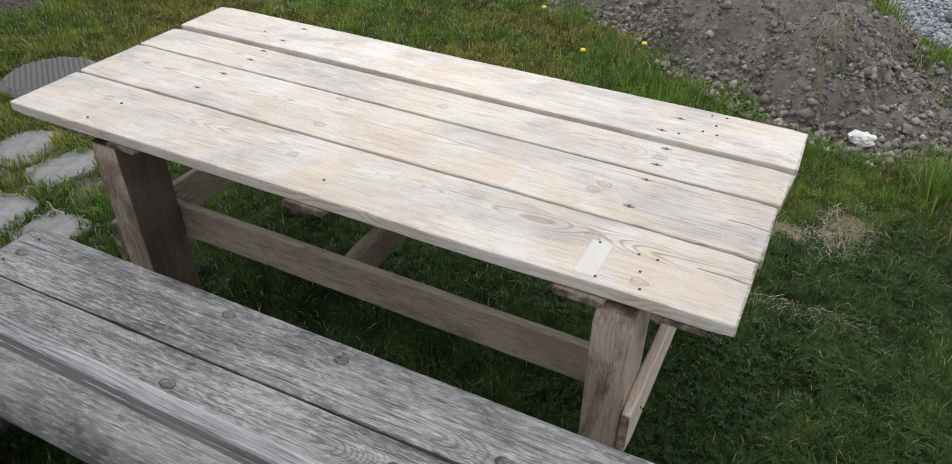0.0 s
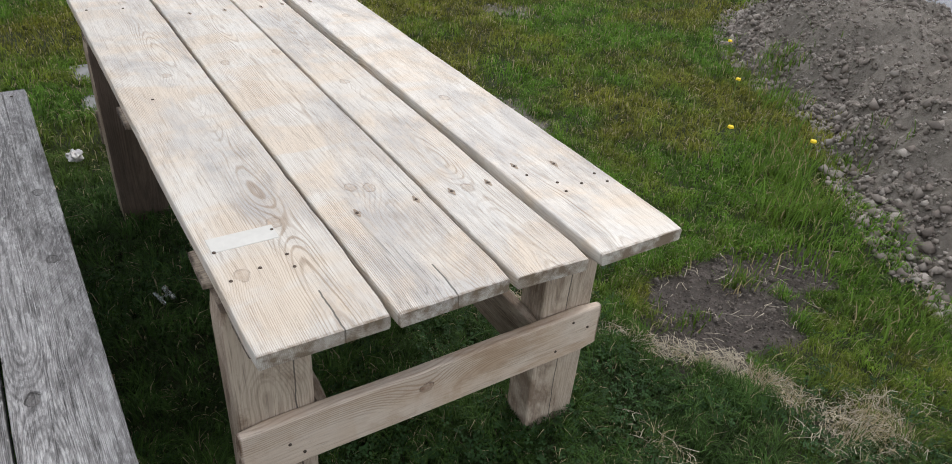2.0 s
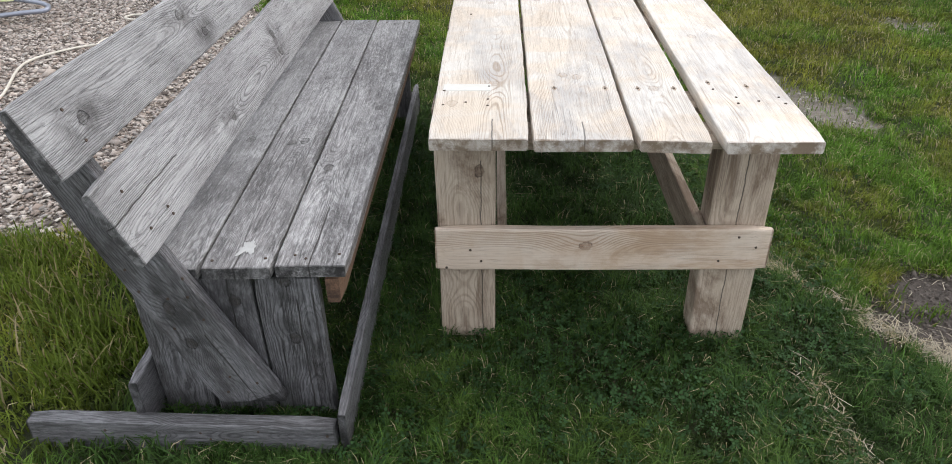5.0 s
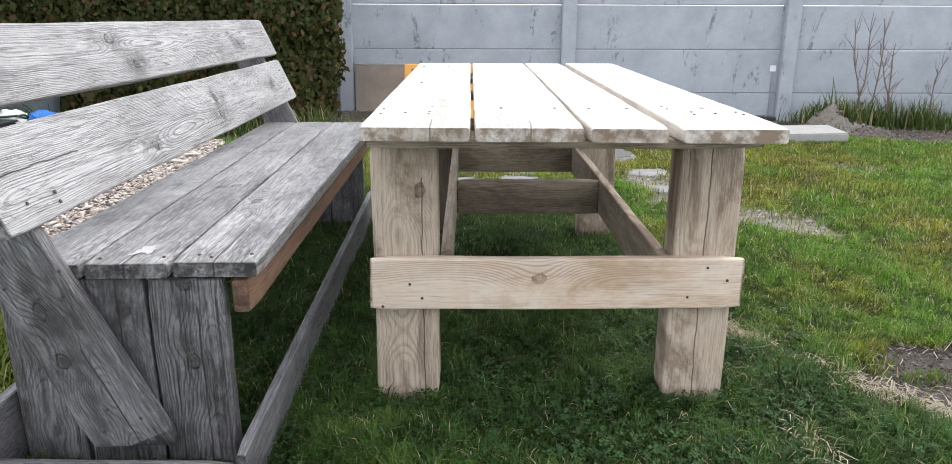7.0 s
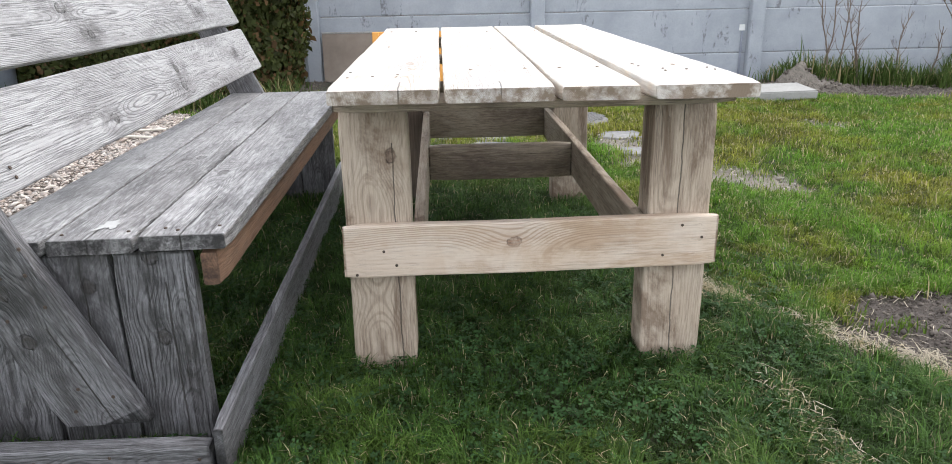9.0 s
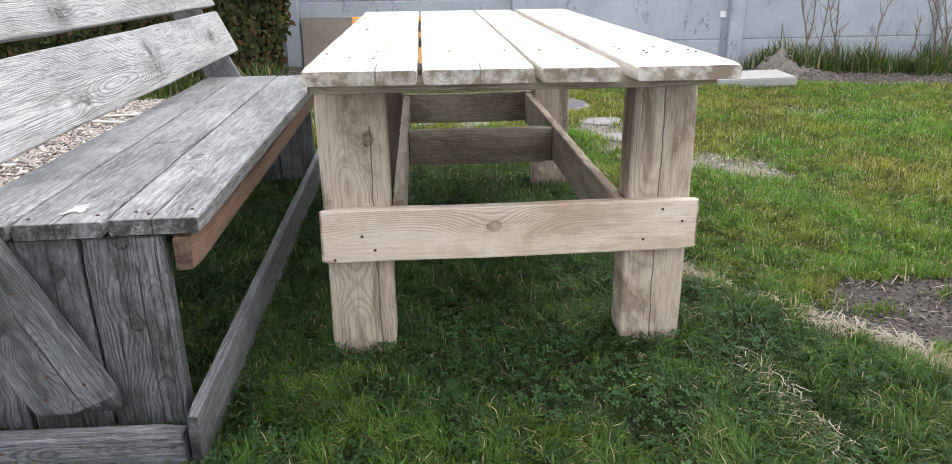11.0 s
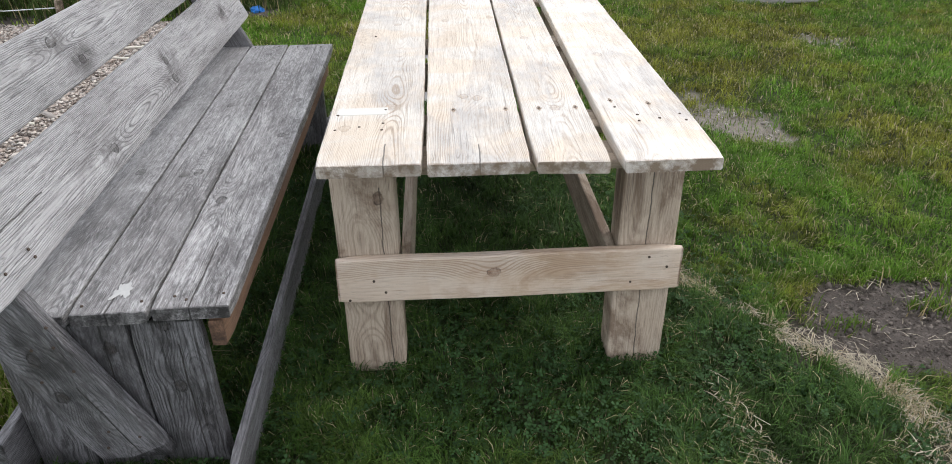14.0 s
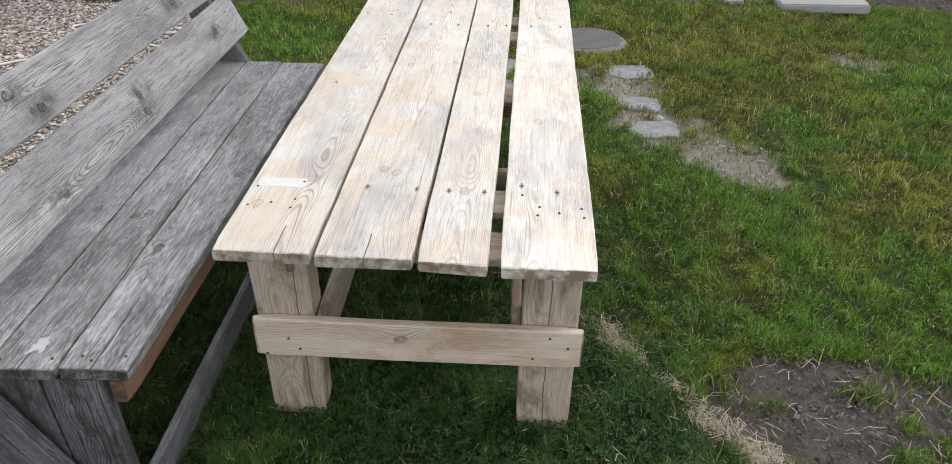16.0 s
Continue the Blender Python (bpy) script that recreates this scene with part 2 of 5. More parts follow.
grey_wood = wood("weathered_grey_pine", (0.31, 0.302, 0.302), (0.235, 0.228, 0.228), (0.04, 0.037, 0.037), (0.055, 0.05, 0.048), (0.09, 0.083, 0.083), 0.75, 0.5, 1.0, (0.345, 0.333, 0.332), 0.5, 0.85, (0.58, 0.577, 0.577), 0.65, (0.33, 0.56), 0.5, 0.3, (0.34, 0.56), 0.9, 2700.0, 2.0, 0.012, mottle=0.6, halo=0.3, checks=(0.54, 0.6))
grey_back = wood("weathered_smooth_grey_pine", (0.35, 0.346, 0.348), (0.30, 0.295, 0.297), (0.065, 0.061, 0.061), (0.045, 0.04, 0.038), (0.18, 0.172, 0.172), 0.35, 0.7, 1.0, (0.385, 0.38, 0.381), 0.5, 0.7, (0.52, 0.52, 0.521), 0.45, (0.38, 0.6), 0.5, 0.2, (0.34, 0.58), 0.95, 1700.0, 1.3, 0.018, mottle=0.15, halo=1.0, late=(0.66, 0.98), checks=(0.54, 0.6))
# darker grey pine of the braces, end planks, foot rails and fence edging
grey_wood_dark = wood("weathered_dark_grey_pine", (0.168, 0.163, 0.170), (0.122, 0.118, 0.123), (0.026, 0.025, 0.025), (0.035, 0.03, 0.028), (0.055, 0.05, 0.049), 0.6, 0.65, 1.0, (0.205, 0.2, 0.21), 0.5, 0.85, (0.37, 0.368, 0.385), 0.6, (0.4, 0.66), 0.65, 0.3, (0.32, 0.54), 0.95, 1500.0, 1.6, 0.024, mottle=0.4, halo=0.9, late=(0.55, 0.97), checks=(0.5, 0.56), arch=3.2)
red_wood = wood("red_brown_rail_wood", (0.27, 0.155, 0.095), (0.21, 0.12, 0.075), (0.07, 0.04, 0.028), (0.06, 0.03, 0.02), (0.12, 0.08, 0.06), 0.4, 0.4, 0.5, (0.3, 0.2, 0.14), 0.3)


def plain(name, colour, rough=0.7, metal=0.0, var=0.25, scale=30.0, bump=0.2):
    m = Mat(name)
    p = m.coord()
    n1, n2 = m.noise(p, scale, 5), m.noise(p, scale * 0.13, 3)
    f = m.math("ADD", m.math("MULTIPLY", n1, 0.6), m.math("MULTIPLY", n2, 0.4))
    col = m.ramp(f, (0.3, tuple(c * (1 - var) for c in colour)), (0.7, tuple(min(1.0, c * (1 + var)) for c in colour)))
    return m.done(col, rough, n1, bump, 0.002, metal)


# ---- mesh helpers ----
def world_of(ob):
    m = ob.matrix_basis.copy()
    while ob.parent:
        ob = ob.parent
        m = ob.matrix_basis @ m
    return m


def thing(name, m, label="", category="", group="", kind=""):
    ob = new(name)
    ob.empty_display_size = 0.1
    ob.matrix_basis = m
    return tagged(ob, label, category, group, kind)


def part(name, bm, material, parent=None, label="", m=None, smooth=False):
    """Links a bmesh (or mesh) as one mesh object under a thing or a part; m is its pose in the world."""
    if isinstance(bm, bpy.types.Mesh):
        me = bm
    else:
        me = bpy.data.meshes.new(name)
        bm.to_mesh(me)
        bm.free()
    if smooth:
        me.shade_smooth()
    if material and not me.materials:
        me.materials.append(material)
    ob = new(name, me)
    m = m or Matrix.Identity(4)
    if parent:
        ob.parent = parent
        ob.matrix_basis = world_of(parent).inverted() @ m
    else:
        ob.matrix_basis = m
    if label:
        ob["label"] = label
    return ob


def board_bm(length, w0, w1, t, bevel=0.006, wobble=0.002, seed=0, skew0=0.0, skew1=0.0, chips=0.0):
    """A worn board: length on y, width on x (w0 at -y, w1 at +y), thickness on z; rounded, uneven long edges and ends."""
    rnd = random.Random(seed)
    off = Vector((rnd.uniform(0, 99), rnd.uniform(0, 99), rnd.uniform(0, 99)))
    n = max(4, min(44, int(length / 0.055)))
    bm = bmesh.new()
    b = min(bevel, t * 0.35)
    loops = []
    for i in range(n + 1):
        f = i / n
        w = w0 + (w1 - w0) * f
        y = (f - 0.5) * length
        end = i in (0, n)
        hx, hz = w / 2 - (b * 0.7 if end else 0), t / 2 - (b * 0.7 if end else 0)
        prof = [(-hx + b, -hz), (hx - b, -hz), (hx - b * 0.3, -hz + b * 0.3), (hx, -hz + b), (hx, hz - b), (hx - b * 0.3, hz - b * 0.3), (hx - b, hz), (hx * 0.4, hz), (-hx * 0.4, hz), (-hx + b, hz),
                (-hx + b * 0.3, hz - b * 0.3), (-hx, hz - b), (-hx, -hz + b), (-hx + b * 0.3, -hz + b * 0.3)]
        row = []
        for px, pz in prof:
            yy = y + (skew0 * (1 - f) + skew1 * f) * (px / max(w, 1e-6))
            q = Vector((px * 3, yy * 3.2, pz * 3)) + off
            v = noise.noise_vector(q) * wobble
            edge = abs(px) > hx - b * 1.1
            if edge and chips:
                v.x -= math.copysign(max(0.0, noise.noise(q * 5) - 0.25) * chips, px)
            if end:
                v.y += noise.noise(q * 6) * wobble * 1.5
            row.append(bm.verts.new((px + v.x, yy + v.y * 0.6, pz + v.z * 0.6)))
        loops.append(row)
    k = len(loops[0])
    for a, c in zip(loops, loops[1:]):
        for j in range(k):
            bm.faces.new((a[j], a[(j + 1) % k], c[(j + 1) % k], c[j]))
    bm.faces.new(list(reversed(loops[0])))
    bm.faces.new(loops[-1])
    bmesh.ops.recalc_face_normals(bm, faces=bm.faces)
    for f in bm.faces:
        f.smooth = False
    return bm


def board_pose(a, c, across):
    """The pose of a board whose middle line runs from a to c, with its width along across."""
    a, c = Vector(a), Vector(c)
    y = (c - a).normalized()
    x = Vector(across)
    x = (x - y * x.dot(y)).normalized()
    z = x.cross(y)
    return Matrix.Translation((a + c) / 2) @ Matrix((x, y, z)).transposed().to_4x4(), (c - a).length


SEED = [100]


def board(name, parent, material, a, c, across, w, t, w1=None, label="", bevel=0.005, wobble=0.0018, skew0=0.0, skew1=0.0, chips=0.0):
    SEED[0] += 1
    m, length = board_pose(a, c, across)
    ob = part(name, board_bm(length, w, w1 or w, t, bevel, wobble, SEED[0], skew0, skew1, chips), material, parent, label, m)
    for key in ("knot_a", "knot_b", "knot_c", "knot_d"):
        ob[key] = (9.0, 9.0, 9.0)
    ob["split"] = (9.0, -9.0, 0.0)
    ob["ends"] = (length / 2, 0.0, 0.0)
    return ob


def figure(ob, knots=(), split=None):
    """Sets the knots (places in the world) and the end split (place of its end) of a board."""
    inv = world_of(ob).inverted()
    for key, place in zip(("knot_a", "knot_b", "knot_c", "knot_d"), knots):
        ob[key] = tuple(inv @ Vector(place))
    if split:
        ob["split"] = tuple(inv @ Vector(split))


def flat_board(name, parent, material, y0, y1, xa, xb, ztop, t, label="", zend=None, **more):
    """A lying board from y0 to y1: xa = (left, right) at y0, xb at y1."""
    z0, z1 = ztop - t / 2, (ztop if zend is None else zend) - t / 2
    return board(name, parent, material, (sum(xa) / 2, y0, z0), (sum(xb) / 2, y1, z1), (1, 0, 0), xa[1] - xa[0], t, xb[1] - xb[0], label, **more)


def disc_bm(rx, ry, h, n=12, dome=0.0):
    bm = bmesh.new()
    low = [bm.verts.new((rx * math.cos(i * math.tau / n), ry * math.sin(i * math.tau / n), -h)) for i in range(n)]
    top = [bm.verts.new((rx * 0.86 * math.cos(i * math.tau / n), ry * 0.86 * math.sin(i * math.tau / n), h)) for i in range(n)]
    mid = bm.verts.new((0, 0, h + dome))
    for i in range(n):
        j = (i + 1) % n
        bm.faces.new((low[i], low[j], top[j], top[i]))
        bm.faces.new((top[i], top[j], mid))
    bm.faces.new(list(reversed(low)))
    return bm


def stuff_mesh(name, verts, faces, material, parent=None, colours=None, label="", category="", kind="stuff", sizes=3):
    """One big mesh out of numpy arrays: verts (n, 3), faces (m, sizes)."""
    me = bpy.data.meshes.new(name)
    me.vertices.add(len(verts))
    me.vertices.foreach_set("co", np.asarray(verts, np.float32).ravel())
    me.loops.add(faces.size)
    me.loops.foreach_set("vertex_index", faces.astype(np.int32).ravel())
    me.polygons.add(len(faces))
    me.polygons.foreach_set("loop_start", np.arange(0, faces.size, sizes, dtype=np.int32))
    me.polygons.foreach_set("loop_total", np.full(len(faces), sizes, np.int32))
    if colours is not None:
        at = me.attributes.new("tint", "FLOAT_COLOR", "POINT")
        at.data.foreach_set("color", np.asarray(colours, np.float32).ravel())
    me.update(calc_edges=True)
    me.validate()
    me.materials.append(material)
    ob = new(name, me)
    if parent:
        ob.parent = parent
    return tagged(ob, label, category, "", kind)

# ---- the lie of the land ----
def ground_z(x, y):
    x, y = np.asarray(x, float), np.asarray(y, float)
    return -0.02 * np.clip((x + 0.35) / 0.35, 0, 1) - 0.009 * np.clip(x, 0, 0.9) - 0.0305 * np.clip(x - 0.9, 0, 7.1) - 0.012 * np.clip(y, 0, 9)


def gz(x, y):
    return float(ground_z(x, y))


def bumps(x, y, s, seed):
    """Cheap smooth value noise over numpy arrays, 0 to 1."""
    x, y = np.asarray(x) * s, np.asarray(y) * s
    ix, iy = np.floor(x).astype(np.int64), np.floor(y).astype(np.int64)
    fx, fy = x - ix, y - iy
    fx, fy = fx * fx * (3 - 2 * fx), fy * fy * (3 - 2 * fy)

    def h(a, b):
        k = (a * 374761393 + b * 668265263 + seed * 974711) & 0x7FFFFFFF
        k = ((k ^ (k >> 13)) * 1274126177) & 0x7FFFFFFF
        return ((k ^ (k >> 16)) & 0xFFFF) / 65535.0

    return (h(ix, iy) * (1 - fx) + h(ix + 1, iy) * fx) * (1 - fy) + (h(ix, iy + 1) * (1 - fx) + h(ix + 1, iy + 1) * fx) * fy


def fbm(x, y, s, seed):
    return 0.55 * bumps(x, y, s, seed) + 0.3 * bumps(x, y, s * 2.3, seed + 1) + 0.15 * bumps(x, y, s * 5.1, seed + 2)


def oval(x, y, cx, cy, rx, ry, turn=0.0):
    """1 at the middle of a patch, 0 at its rim, below 0 outside."""
    c, s = math.cos(radians(turn)), math.sin(radians(turn))
    u, v = (x - cx) * c + (y - cy) * s, -(x - cx) * s + (y - cy) * c
    return 1 - np.sqrt((u / rx) ** 2 + (v / ry) ** 2)


def heap(x, y):
    """Plan of the earth heap, two lobes, and of a low one in the bed at the fence."""
    return np.maximum(np.maximum(oval(x, y, 4.3, 0.55, 2.1, 0.95, 38), oval(x, y, 5.5, 2.0, 2.0, 1.25, 45)), 0.3 * oval(x, y, 4.35, 6.5, 0.75, 0.42, 0))


def mound_z(x, y):
    """The heap of dug earth: a lumpy ridge."""
    a = heap(x, y) + 0.16 * (fbm(x, y, 2.6, 15) - 0.5)
    f = np.clip(a * 1.7, 0, 1)
    return (f * f * (3 - 2 * f)) * (0.30 + 0.16 * fbm(x, y, 2.2, 5)) + np.clip(a * 6, 0, 1) * (0.34 * (fbm(x, y, 4.5, 9) - 0.5) + 0.07 * (fbm(x, y, 13.0, 19) - 0.5))


def cover(x, y):
    """How the ground is covered: bare earth, gravel, straw (each 0 to 1)."""
    n = (fbm(x, y, 3.0, 21) - 0.5) * 1.0
    n2 = (fbm(x, y, 9.0, 31) - 0.5) * 0.9
    mound = np.clip((heap(x, y) + 0.03 + 0.2 * n) * 9, 0, 1)
    patch = np.maximum(oval(x, y, 1.72, 0.34, 0.34, 0.27, -18), oval(x, y, 2.2, 0.46, 0.42, 0.15, -12))
    patch = np.clip((patch + 1.3 * n + 1.3 * n2 + 0.22) * 2.8, 0, 1)
    pebble = np.clip((oval(x, y, 1.95, 2.25, 0.42, 0.46, 35) + 1.5 * n + 1.3 * n2 - 0.2) * 2.2, 0, 1)
    pebble = np.maximum(pebble, np.clip((oval(x, y, 1.60, 2.62, 0.38, 0.42, 20) + 1.3 * n + 1.2 * n2 - 0.12) * 2.4, 0, 1))
    pebble = np.maximum(pebble, np.clip((oval(x, y, 1.45, 3.28, 0.34, 0.5, 10) + 1.3 * n + 1.2 * n2 - 0.15) * 2.4, 0, 1))
    pebble = np.maximum(pebble, 0.8 * np.clip((oval(x, y, 0.4, 3.2, 0.55, 0.6, 10) + 1.4 * n + 1.3 * n2 - 0.45) * 2.4, 0, 1))
    thin = np.clip((oval(x, y, 3.4, 4.1, 1.1, 0.45, 5) + 1.4 * n + 1.3 * n2 - 0.45) * 1.6, 0, 1)
    bed = np.clip((y - 5.55 - 0.1 * np.sin(x * 2.1) + 0.35 * n) * 6, 0, 1) * np.clip((x + 1.0) * 4, 0, 1)
    bed = np.maximum(bed, np.clip((y - 4.75 + 0.4 * n) * 5, 0, 1) * np.clip((-0.9 - x) * 4, 0, 1))
    edge = -1.0 - 0.2 * np.clip(y - 0.9, 0, 9)
    gravel = np.clip((edge - x + 0.25 * n) * 8, 0, 1) * np.clip((y - 0.62 - 0.1 * (x + 1.6) + 0.4 * n) * 6, 0, 1) * np.clip((4.85 - y + 0.3 * n) * 6, 0, 1)
    road = np.clip((x - 4.75 - 0.9 * np.clip(y + 0.3, -3, 9) + 0.2 * n) * 5, 0, 1) * (1 - mound)
    t = (y - 0.72) / (-0.95)                      # the dry seam beside the table
    sx = 1.09 + 0.66 * np.clip(t, -0.1, 0.95) + 0.03 * np.sin(y * 9)
    straw = np.clip(1.0 - np.abs(x - sx + 0.3 * n) / 0.065 + n * 1.8 + 1.9 * n2, 0, 1) * np.clip((0.80 - y) * 8, 0, 1) * np.clip((y + 0.2) * 6, 0, 1)
    straw = np.maximum(straw, np.clip((oval(x, y, 1.75, -0.28, 0.36, 0.2, -20) + 1.0 * n2 + 0.6 * n - 0.3) * 1.0, 0, 1))
    straw = np.maximum(straw, 0.17 * np.clip((oval(x, y, 1.11, -0.17, 0.07, 0.34, 4) + 1.4 * n2 + 0.9 * n - 0.1) * 1.6, 0, 1))
    earth = np.clip(np.maximum.reduce([mound, patch, bed]), 0, 1)
    return earth, gravel, straw, np.maximum(pebble, thin), road


def lush(x, y):
    """Deep green clover-rich grass round the furniture, darkened for the shade there; yellower lawn beyond."""
    sx = 1.10 + 0.66 * np.clip((0.72 - y) / 0.95, -0.1, 1.4)
    near = np.clip((sx + 0.08 - x) * 2.2 + 0.5, 0, 1) * np.clip((3.4 - y) * 0.7, 0, 1) * np.clip((x + 1.15) * 3, 0, 1)
    return np.clip(near * 0.85 + 0.5 * (fbm(x, y, 0.8, 51) - 0.4), 0, 1)


FLAGS = ((0.65, 3.52, 0.18, 0.16, 15), (0.6, 3.16, 0.18, 0.14, -12), (0.18, 3.08, 0.17, 0.15, 8), (0.2, 2.75, 0.14, 0.15, -5), (0.19, 3.58, 0.17, 0.15, 12),
         (1.55, 3.55, 0.16, 0.13, 4), (1.54, 2.98, 0.15, 0.11, -8), (1.57, 2.58, 0.16, 0.12, 10))  # x, y, half sizes, turn of each flagstone


def off_flags(x, y):
    """True where no flagstone lies."""
    ok = np.ones(len(x), bool)
    for fx, fy, rx, ry, turn in FLAGS:
        ok &= oval(x, y, fx, fy, rx * 0.8, ry * 0.8, turn) < 0
    return ok & (np.hypot(x - 1.3, y - 4.17) > 0.285)


# ---- ground materials ----
g = Mat("soil_and_turf")
p = g.coord()
att = g.node("Attribute")
att.attribute_name = "tint"
sp = g.node("SeparateColor")
g.l.new(att.outputs["Color"], sp.inputs[0])
n1, n2, n3 = g.noise(p, 160, 6, 0.7), g.noise(p, 22, 6, 0.7), g.noise(p, 2.1, 4)
turf = g.mix(n3, g.ramp(n1, (0.3, (0.014, 0.018, 0.006)), (0.7, (0.036, 0.045, 0.014))), g.ramp(n2, (0.3, (0.018, 0.026, 0.008)), (0.75, (0.045, 0.05, 0.018))))
soil = g.ramp(g.math("ADD", g.math("MULTIPLY", n1, 0.5), g.math("MULTIPLY", n2, 0.5)), (0.3, (0.03, 0.025, 0.022)), (0.52, (0.085, 0.071, 0.062)), (0.72, (0.19, 0.162, 0.142)))
grit = g.ramp(n1, (0.3, (0.07, 0.055, 0.045)), (0.5, (0.2, 0.165, 0.14)), (0.7, (0.42, 0.365, 0.32)))
dust = g.ramp(n2, (0.3, (0.12, 0.105, 0.085)), (0.6, (0.23, 0.205, 0.175)), (0.8, (0.31, 0.285, 0.25)))
col = g.mix(sp.outputs[0], turf, soil)
col = g.mix(sp.outputs[1], col, grit)
col = g.mix(sp.outputs[2], col, dust)
col = g.mix(att.outputs["Alpha"], col, g.ramp(n1, (0.3, (0.12, 0.125, 0.135)), (0.5, (0.27, 0.28, 0.30)), (0.7, (0.46, 0.47, 0.49))))
ground_mat = g.done(col, 0.95, g.math("ADD", g.math("MULTIPLY", n1, 0.6), n2), 0.8, 0.012)

gr = Mat("grass_blades")
att = gr.node("Attribute")
att.attribute_name = "tint"
gr.put(gr.bsdf.inputs["Base Color"], att.outputs["Color"])
gr.bsdf.inputs["Roughness"].default_value = 0.55
gr.bsdf.inputs["Specular IOR Level"].default_value = 0.15
tr = gr.node("BsdfTranslucent")
gr.l.new(att.outputs["Color"], tr.inputs["Color"])
ms = gr.node("MixShader")
ms.inputs[0].default_value = 0.45
gr.l.new(gr.bsdf.outputs[0], ms.inputs[1]), gr.l.new(tr.outputs[0], ms.inputs[2])
gr.l.new(ms.outputs[0], gr.n["Material Output"].inputs[0])
grass_mat = gr.m

st = Mat("chips_and_clods")
att = st.node("Attribute")
att.attribute_name = "tint"
sn = st.noise(st.coord(), 220, 4)
stone_mat = st.done(st.mix(st.rng(sn, 0.35, 0.7, 0.0, 0.35), att.outputs["Color"], (0.12, 0.1, 0.085)), 0.9, sn, 0.4, 0.002)


# ---- ground: one sheet to the horizon ----
def axis_steps(lo, hi, fine, far):
    a = list(np.arange(lo, hi + fine / 2, fine))
    d, out_lo, out_hi = fine, [], []
    v = lo
    while v > -far:
        d *= 1.45
        v -= d
        out_lo.append(v)
    d, v = fine, hi
    while v < far:
        d *= 1.45
        v += d
        out_hi.append(v)
    return np.array(out_lo[::-1] + a + out_hi)


gx, gy = axis_steps(-4.6, 6.6, 0.045, 300), axis_steps(-2.6, 7.6, 0.045, 300)
X, Y = np.meshgrid(gx, gy)
E_, G_, S_, P_, R_ = cover(X, Y)
inner = np.clip((12 - np.hypot(X - 1, Y - 2)) / 3, 0, 1)
Z = ground_z(X, Y) + mound_z(X, Y) + inner * (0.035 * (fbm(X, Y, 1.1, 3) - 0.5) + 0.012 * (fbm(X, Y, 6.0, 4) - 0.5) + E_ * 0.05 * (fbm(X, Y, 9.0, 8) - 0.5)) - 0.004
Z -= 0.012 * np.maximum(E_, P_) * (mound_z(X, Y) < 0.02)
idx = np.arange(X.size).reshape(X.shape)
quads = np.stack([idx[:-1, :-1], idx[:-1, 1:], idx[1:, 1:], idx[1:, :-1]], -1).reshape(-1, 4)
tint = np.stack([E_, G_, np.maximum(np.maximum(P_, S_ * 0.7), 0.8 * np.clip(heap(X, Y) * 6, 0, 1)), R_], -1).reshape(-1, 4)
ground = stuff_mesh("ground", np.stack([X, Y, Z], -1).reshape(-1, 3), quads, ground_mat, colours=tint, label="lawn ground with bare earth, gravel and dry patches", category="ground", kind="structure", sizes=4)
ground.data.shade_smooth()


def surface_z(x, y):
    return ground_z(x, y) + mound_z(x, y) + 0.035 * (fbm(x, y, 1.1, 3) - 0.5)


